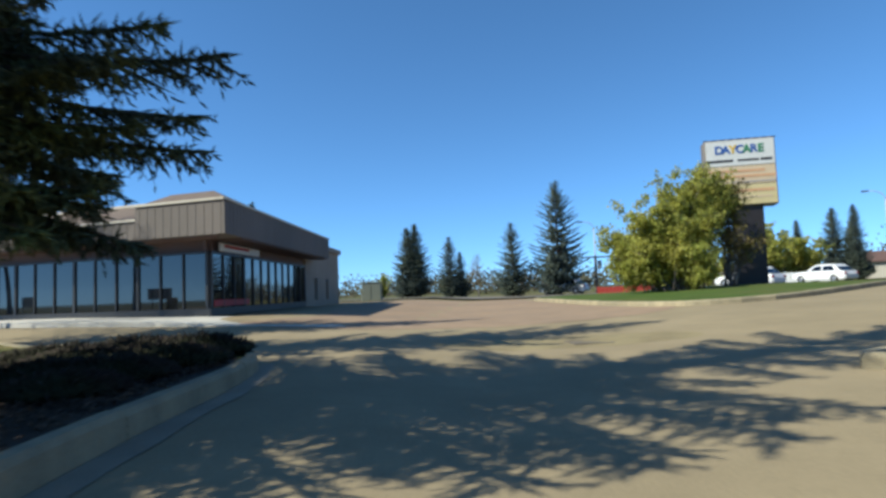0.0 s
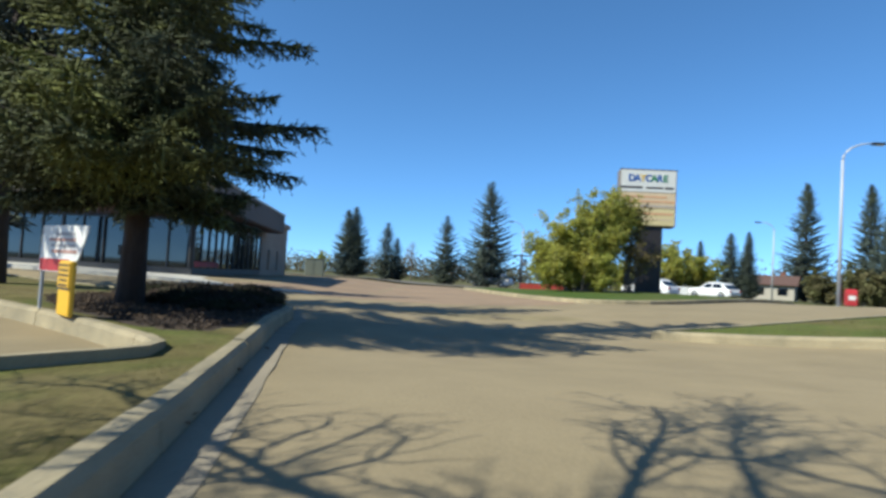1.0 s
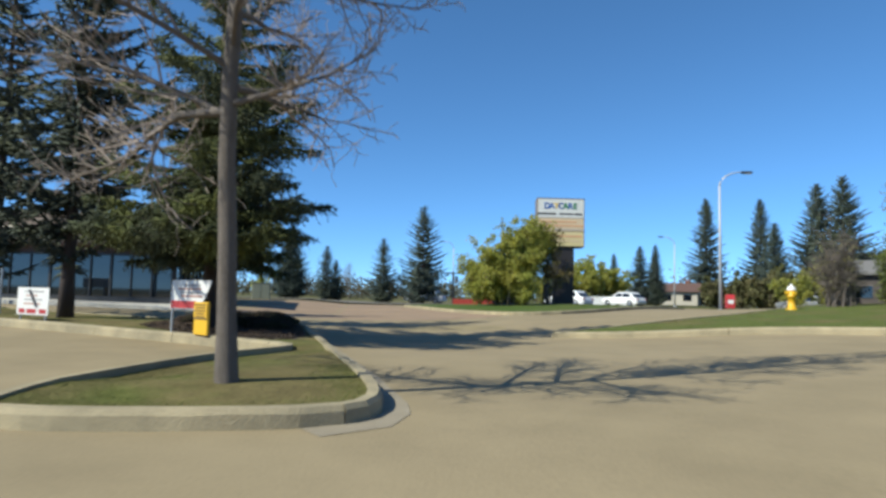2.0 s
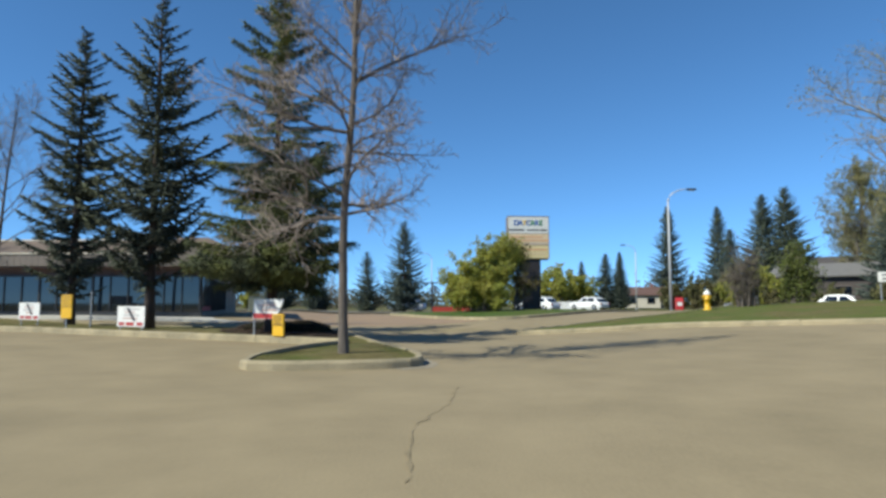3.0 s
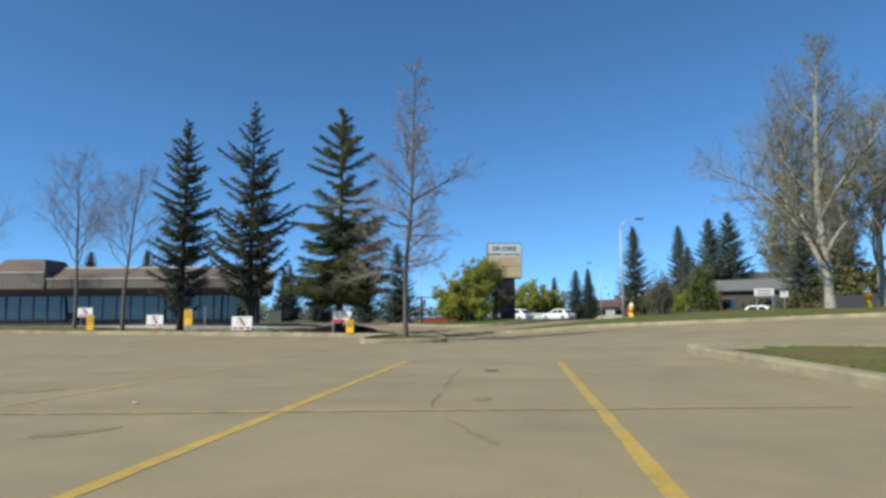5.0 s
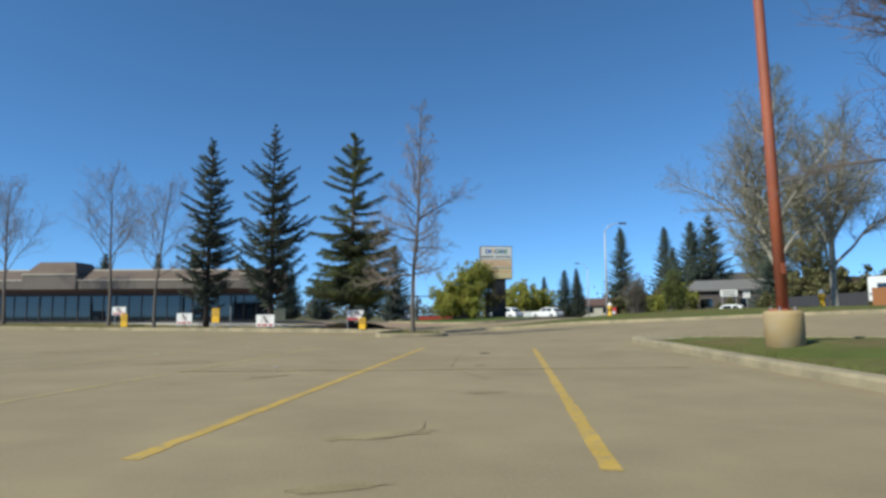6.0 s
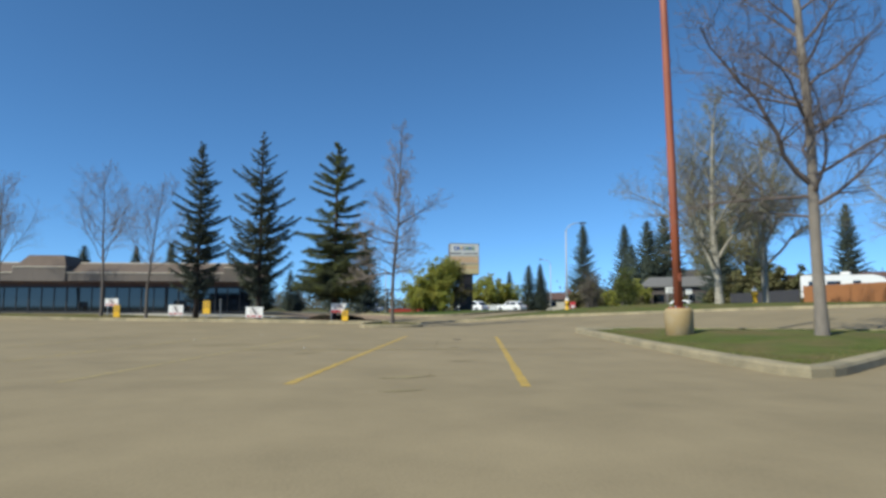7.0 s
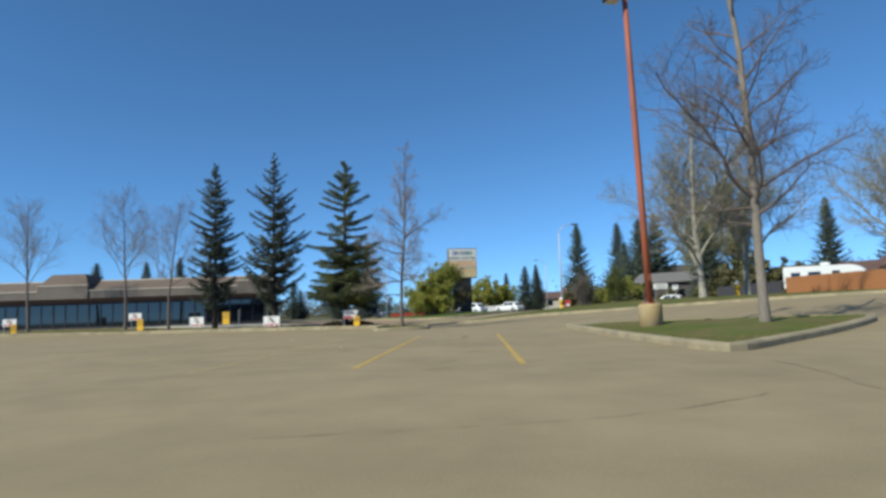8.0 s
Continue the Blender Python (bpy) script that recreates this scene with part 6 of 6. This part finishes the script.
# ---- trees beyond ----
# distant spruces, with air haze put into their needle colour
FAR_A = spruce(10.0, 2.6, 101, 0.05, 0.25, 1, NEEDLEHAZE, droop=0.25, gaps=0.05, fat=0.42)
FAR_B = spruce(10.0, 1.95, 102, 0.04, 0.25, 1, NEEDLEHAZE, droop=0.2, gaps=0.05, fat=0.42)
FAR_C = spruce(10.0, 2.9, 103, 0.05, 0.34, 1, NEEDLEHAZE, droop=0.2, gaps=0.08, fat=0.38)
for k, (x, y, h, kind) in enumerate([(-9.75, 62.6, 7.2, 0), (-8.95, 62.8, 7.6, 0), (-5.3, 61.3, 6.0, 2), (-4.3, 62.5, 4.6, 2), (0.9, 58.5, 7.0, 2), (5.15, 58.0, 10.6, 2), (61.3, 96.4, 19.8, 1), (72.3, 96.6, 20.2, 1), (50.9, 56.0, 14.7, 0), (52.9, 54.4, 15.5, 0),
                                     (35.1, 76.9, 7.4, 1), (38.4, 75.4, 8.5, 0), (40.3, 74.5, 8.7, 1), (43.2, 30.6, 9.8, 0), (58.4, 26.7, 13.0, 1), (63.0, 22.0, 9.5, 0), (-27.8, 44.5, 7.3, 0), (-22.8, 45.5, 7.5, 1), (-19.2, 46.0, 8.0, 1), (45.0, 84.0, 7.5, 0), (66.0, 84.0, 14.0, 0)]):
    place_tree("spruce", (FAR_A, FAR_B, FAR_C)[kind], x, y, ("spruce beyond the street, paled blue-green for haze", "slender spruce beyond the street, paled blue-green for haze", "broad spruce beyond the lot, paled blue-green for haze")[kind], "tree", 0.0, "distant spruces", rz=k * 77, s=h / 10.0)

place_tree("bare_tree", bare_tree(6.6, 2.6, 45, 0.35, 20, GREYBARK, TWIG, 0.09, 1.0, density=1.6), -21.4, 45.7, "bare reddish-brown tree behind the shops", "tree", 0.0)
place_tree("bare_tree", bare_tree(4.9, 1.5, 46, 0.3, 22, GREYBARK, TWIG, 0.07, 1.4, density=1.6), -3.0, 74.0, "bare pinkish-brown tree between the spruces past the driveway", "tree", 0.0)
POP = bare_tree(12.0, 4.6, 43, 0.25, 18, PALEBARK, PALETWIG, 0.24, 0.8, density=1.2, leaves=7000, leaf_mat=LEAFPALE, main=[(2.5, 60, 7, 1.3, 0.10), (3.0, 190, 7, 1.0, 0.10), (3.4, 300, 7, 1.5, 0.10)])
place_tree("poplar", POP, 31.0, -3.0, "budding poplar with pale bark beside the access road", "tree", 0.1, "poplars of the lawn", rz=120, s=1.0)
place_tree("poplar", POP, 27.5, -7.5, "budding poplar with pale bark near the access road", "tree", 0.1, "poplars of the lawn", rz=220, s=0.95)
# budding leaves of the far trees, lightened to paint in the haze before them
LEAFHAZE = material("olive buds paled for distance haze", (0.34, 0.30, 0.15), 0.7, 0.25, 0.6, 6, 0.0, thin=0.5, second=(0.24, 0.235, 0.09), mix_scale=0.3, island=0.3, spec=0.2)
WILLOW = bare_tree(15.5, 7.0, 44, 0.14, 36, GREYBARK, PALETWIG, 0.3, 1.0, density=1.25, leaves=24000, leaf_mat=LEAFHAZE, leaf=0.085)
place_tree("willow", WILLOW, 50.5, 40.5, "large pale yellow-green leafing tree by the houses", "tree", 0.0, "budding trees by the houses")
place_tree("willow", WILLOW, 48.0, 31.5, "large olive budding tree behind the poplars", "tree", 0.0, "budding trees by the houses", rz=130, s=1.0)
lw, ll = shrub(4.8, 2.4, 75, 25, 6000, 0.135, LEAF, [(-1.2, 0, 2.4, 1.2), (1.0, 0, 2.8, 1.2), (0, 0, 3.6, 1.0), (0, 0, 1.4, 1.3)])
place_tree("shrub", (lw, ll), 28.0, 69.0, "green leafing shrub across the street", "shrub", 0.0, "far shrubs")
for x, y, s in ((32.5, 70.5, 0.8), (37.0, 37.5, 0.9), (23.0, 72.0, 0.9), (33.5, 37.5, 0.7), (44.0, 29.0, 0.8), (-14.0, 70.0, 0.6)):
    place_tree("shrub", (lw, ll), x, y, "green leafing shrub across the street", "shrub", 0.0, "far shrubs", rz=x * 31, s=s)

dw, dl = shrub(4.6, 2.4, 77, 25, 7000, 0.157, LEAFDARK, [(-1.4, 0, 2.2, 1.2), (1.2, 0, 2.6, 1.2), (0, 0, 3.4, 1.0), (0, 0, 1.3, 1.5), (2.0, 0, 1.2, 1.0), (-2.0, 0, 1.2, 1.0)])
BELT = [(24.5, 66.0, 1.1), (27.0, 64.5, 1.3), (30.0, 66.0, 1.15), (39.0, 57.5, 0.85), (41.5, 56.0, 1.0), (44.0, 54.0, 1.15), (46.5, 52.0, 1.2), (48.0, 49.0, 1.1), (50.5, 47.0, 1.2), (36.0, 36.0, 0.55), (39.6, 33.2, 0.6), (41.6, 29.6, 0.75), (43.5, 27.5, 1.25), (46.0, 25.0, 1.3), (47.5, 21.5, 1.1), (49.0, 30.0, 1.5)]
for k, (x, y, s) in enumerate(BELT):
    if k < 3:
        place_tree("shrub", (lw, ll), x, y, "green leafing shrub across the street", "shrub", 0.0, "far shrubs", rz=k * 67, s=s)
    else:
        place_tree("shrub", (dw, dl), x, y, "dark olive shrub along the far side of the street", "shrub", 0.0, "dark shrubs along the street", rz=k * 67, s=s)
gw, gl = shrub(3.4, 1.1, 78, 50, 9000, 0.06, LEAFMID, [(0, 0, 2.4, 0.6), (-0.4, 0, 1.5, 0.6), (0.4, 0.1, 1.2, 0.6), (0.1, 0, 0.6, 0.6)])
place_tree("shrub", (gw, gl), 19.6, 13.4, "tall narrow green shrub on the lawn beyond the access road", "shrub", 0.1)
hw, hl = shrub(3.0, 1.3, 79, 90, 900, 0.04, LEAFPALE, [(0, 0, 2.2, 0.7), (-0.6, 0, 1.4, 0.6), (0.6, 0.1, 1.3, 0.6)])
place_tree("shrub", (hw, hl), 15.9, 12.2, "grey leafless shrub on the lawn beyond the access road", "shrub", 0.1)


def far_woods():
    rg = np.random.default_rng(9)
    P = []
    for k in range(150):
        az = radians(25 + 135 * k / 150) + rg.uniform(-0.01, 0.01)
        d = rg.uniform(120, 190)
        h = rg.uniform(2.0, 4.5) + (4.0 if az < 1.05 else 0.0)
        q = rg.normal(0, 1, (180, 3)) * [2.2, 2.2, 0.28 * h] + [d * math.cos(az), d * math.sin(az) - 5, 0.5 * h]
        P.append(q)
    P = np.concatenate(P)
    P[:, 2] = np.maximum(P[:, 2], 0.1)
    D = unit(rg.normal(0, 1, P.shape) + [0, 0, 0.8])
    return spindles(P, D, rg.uniform(0.4, 0.9, len(P)), rg.uniform(0.14, 0.3, len(P)))


tagged(new("far_woods", tri_mesh("far_woods", *far_woods(), FARWOOD)), "distant belt of budding trees and shrubs along the horizon", "trees", kind="stuff")

# ---- small things on the paving ----
def grate(x, y, rz, w, d, label):
    t = thing("drain_grate", pose(x, y, ground_z(x, y) + 0.004, 0, 0, rz), label, "drain")
    part("frame", Shape().box((0, d / 2, 0.006), (w, 0.05, 0.012)).box((0, -d / 2, 0.006), (w, 0.05, 0.012)).box((w / 2 - 0.0255, 0, 0.006), (0.05, d - 0.054, 0.012)).box((-w / 2 + 0.0255, 0, 0.006), (0.05, d - 0.054, 0.012)), IRON, t)
    part("pit", Shape().box((0, 0, 0.001), (w - 0.06, d - 0.06, 0.002)), IRON, t)
    for k in range(8):
        part("bar", Shape().box((-w / 2 + 0.06 + (w - 0.12) * (k + 0.5) / 8, 0, 0.005), ((w - 0.12) / 14, d - 0.056, 0.008)), IRON, t)
    return t


grate(-2.95, -13.95, -18, 0.20, 0.17, "dark iron drain grate set in the asphalt")
grate(1.3, 10.6, 10, 0.65, 0.6, "dark iron drain grate set in the driveway")


def flat_patch(name, pts, lift, mat, label, category, ragged, seed, step=0.12, closed=True):
    rnd = random.Random(seed)
    line = curve_through(ccw(pts), step)
    line = [(x + rnd.gauss(0, ragged), y + rnd.gauss(0, ragged)) for x, y in line]
    s = Shape().add([(x, y, ground_z(x, y) + lift) for x, y in line], [tuple(range(len(line)))])
    return tagged(part(name, s, mat), label, category, kind="structure")


def crack(points, width, seed, label="tar-filled crack wandering across the asphalt"):
    rnd = random.Random(seed)
    line = curve_through(points, 0.14, False)
    line = [(x + rnd.gauss(0, 0.012), y + rnd.gauss(0, 0.012)) for x, y in line]
    w = [0.55 * width * max(0.0, rnd.gauss(0.55, 0.5)) for _ in line]
    vs = []
    for i, (x, y) in enumerate(line):
        a, b = Vector(line[max(i - 1, 0)]), Vector(line[min(i + 1, len(line) - 1)])
        t = (b - a).normalized()
        vs += [(x - t.y * w[i], y + t.x * w[i], ground_z(x, y) + 0.005), (x + t.y * w[i], y - t.x * w[i], ground_z(x, y) + 0.005)]
    s = Shape().add(vs, [(2 * i, 2 * i + 1, 2 * i + 3, 2 * i + 2) for i in range(len(line) - 1)])
    return tagged(part("asphalt_crack", s, TAR), label, "crack", "asphalt cracks")


for k, (pts, w) in enumerate([([(-1.29, -5.9), (-1.6, -7.0), (-2.1, -8.2), (-2.3, -9.6)], 0.03), ([(-4.2, -11.9), (-3.87, -12.0), (-2.5, -12.25), (-1.28, -12.36), (0.3, -12.9)], 0.028),
                              ([(-9.2, -28.0), (-7.86, -28.26), (-6.8, -28.4), (-5.59, -28.34), (-4.4, -28.0)], 0.014), ([(-1.96, -25.6), (-2.6, -27.0), (-3.36, -28.3), (-3.6, -30.0)], 0.03),
                              ([(-5.8, -21.95), (-5.9, -22.3), (-6.3, -22.6)], 0.02), ([(-3.2, -13.2), (-3.7, -14.6), (-4.1, -16.0), (-4.5, -17.4), (-4.4, -19.0)], 0.02)]):
    crack(pts, w, k)
for k, (x, y, rx, ry, a) in enumerate([(-6.2, -22.4, 0.42, 0.10, 0.2), (-4.8, -20.35, 0.24, 0.06, 0.1), (-12.4, -10.5, 0.5, 0.14, 0.3), (1.0, 10.8, 2.2, 0.9, 0.1), (-7.2, -17.9, 0.3, 0.1, 0.5), (-6.55, -23.65, 0.26, 0.07, 0.1), (-3.9, -16.9, 0.16, 0.07, 0.9), (-9.0, -15.0, 0.7, 0.2, 0.2)]):
    pts = [(x + rx * math.cos(t) * math.cos(a) - ry * math.sin(t) * math.sin(a), y + rx * math.cos(t) * math.sin(a) + ry * math.sin(t) * math.cos(a)) for t in [i * 0.785 for i in range(8)]]
    flat_patch("asphalt_patch", pts, 0.0035, STAIN, "darker worn patch in the asphalt", "asphalt patch", 0.02, k)

# concrete gutter pan along the driveway side of the western island
gut = curve_through([(-4.6, -3.75), (-3.6, -4.0), (-1.7, -3.95), (-1.05, -3.2), (-1.17, -1.72), (-1.38, -0.37), (-1.59, 0.92), (-1.83, 2.43), (-2.16, 4.45), (-2.43, 6.45), (-2.9, 8.0)], 0.4, False)
kr = curve_through([(-4.6, -3.2), (-3.6, -3.72), (-1.85, -3.7), (-1.27, -3.15), (-1.38, -1.75), (-1.58, -0.4), (-1.79, 0.9), (-2.03, 2.4), (-2.36, 4.4), (-2.62, 6.4), (-3.1, 7.9)], 0.4, False)
n = min(len(gut), len(kr))
gs, rl = Shape(), random.Random(12)
vs = []
for i in range(n):
    a, b = gut[int(i * (len(gut) - 1) / (n - 1))], kr[int(i * (len(kr) - 1) / (n - 1))]
    a = (a[0] + rl.gauss(0, 0.012), a[1])
    vs += [(*a, ground_z(*a) + 0.005), (*b, ground_z(*b) + 0.004)]
gs.add(vs, [(2 * i, 2 * i + 1, 2 * i + 3, 2 * i + 2) for i in range(6, n - 1)])
structure("gutter", gs, GUTTER, "concrete gutter pan beside the island kerb", "gutter", True)

# dry leaves and litter on the asphalt
DEADLEAF = material("dry brown leaf", (0.129, 0.065, 0.030), 0.9, 0.3, 5, 40, 0.0, island=0.3)
rl = random.Random(3)
for x, y, s in [(-1.82, 1.05, 0.035), (-1.86, 1.15, 0.03), (-1.78, 0.98, 0.025), (-1.95, 2.3, 0.03), (-1.6, -0.35, 0.03), (-1.58, -0.5, 0.025), (-2.9, 1.5, 0.04)]:
    o = [(s * math.cos(t) * rl.uniform(0.6, 1.1), s * math.sin(t) * rl.uniform(0.5, 0.9)) for t in [i * 0.9 for i in range(7)]]
    a = rl.uniform(0, 6.28)
    tagged(part("dead_leaf", Shape().slab(o, (x, y, ground_z(x, y) + 0.03), (math.cos(a), math.sin(a), 0.3), (-math.sin(a), math.cos(a), 0.25), 0.004), DEADLEAF), "dry curled brown leaf on the asphalt", "leaf", "fallen leaves")
for x, y in [(-8.2, -9.8), (-9.9, -12.2), (-7.2, -16.4)]:
    tagged(part("paper_scrap", Shape().box((x, y, ground_z(x, y) + 0.012), (0.045, 0.035, 0.012), 30, 0.004), BOARD), "small white paper scrap on the asphalt", "litter", "litter")

# added plain wall, unseen behind the camera; its height shapes the shop glass reflections
backdrop_wall = Shape().box((-15, -78, 2.1), (120, 0.6, 4.6), 6)
structure("wall_south", backdrop_wall, BROWN, "unseen plain brown wall added behind the lot", "wall")
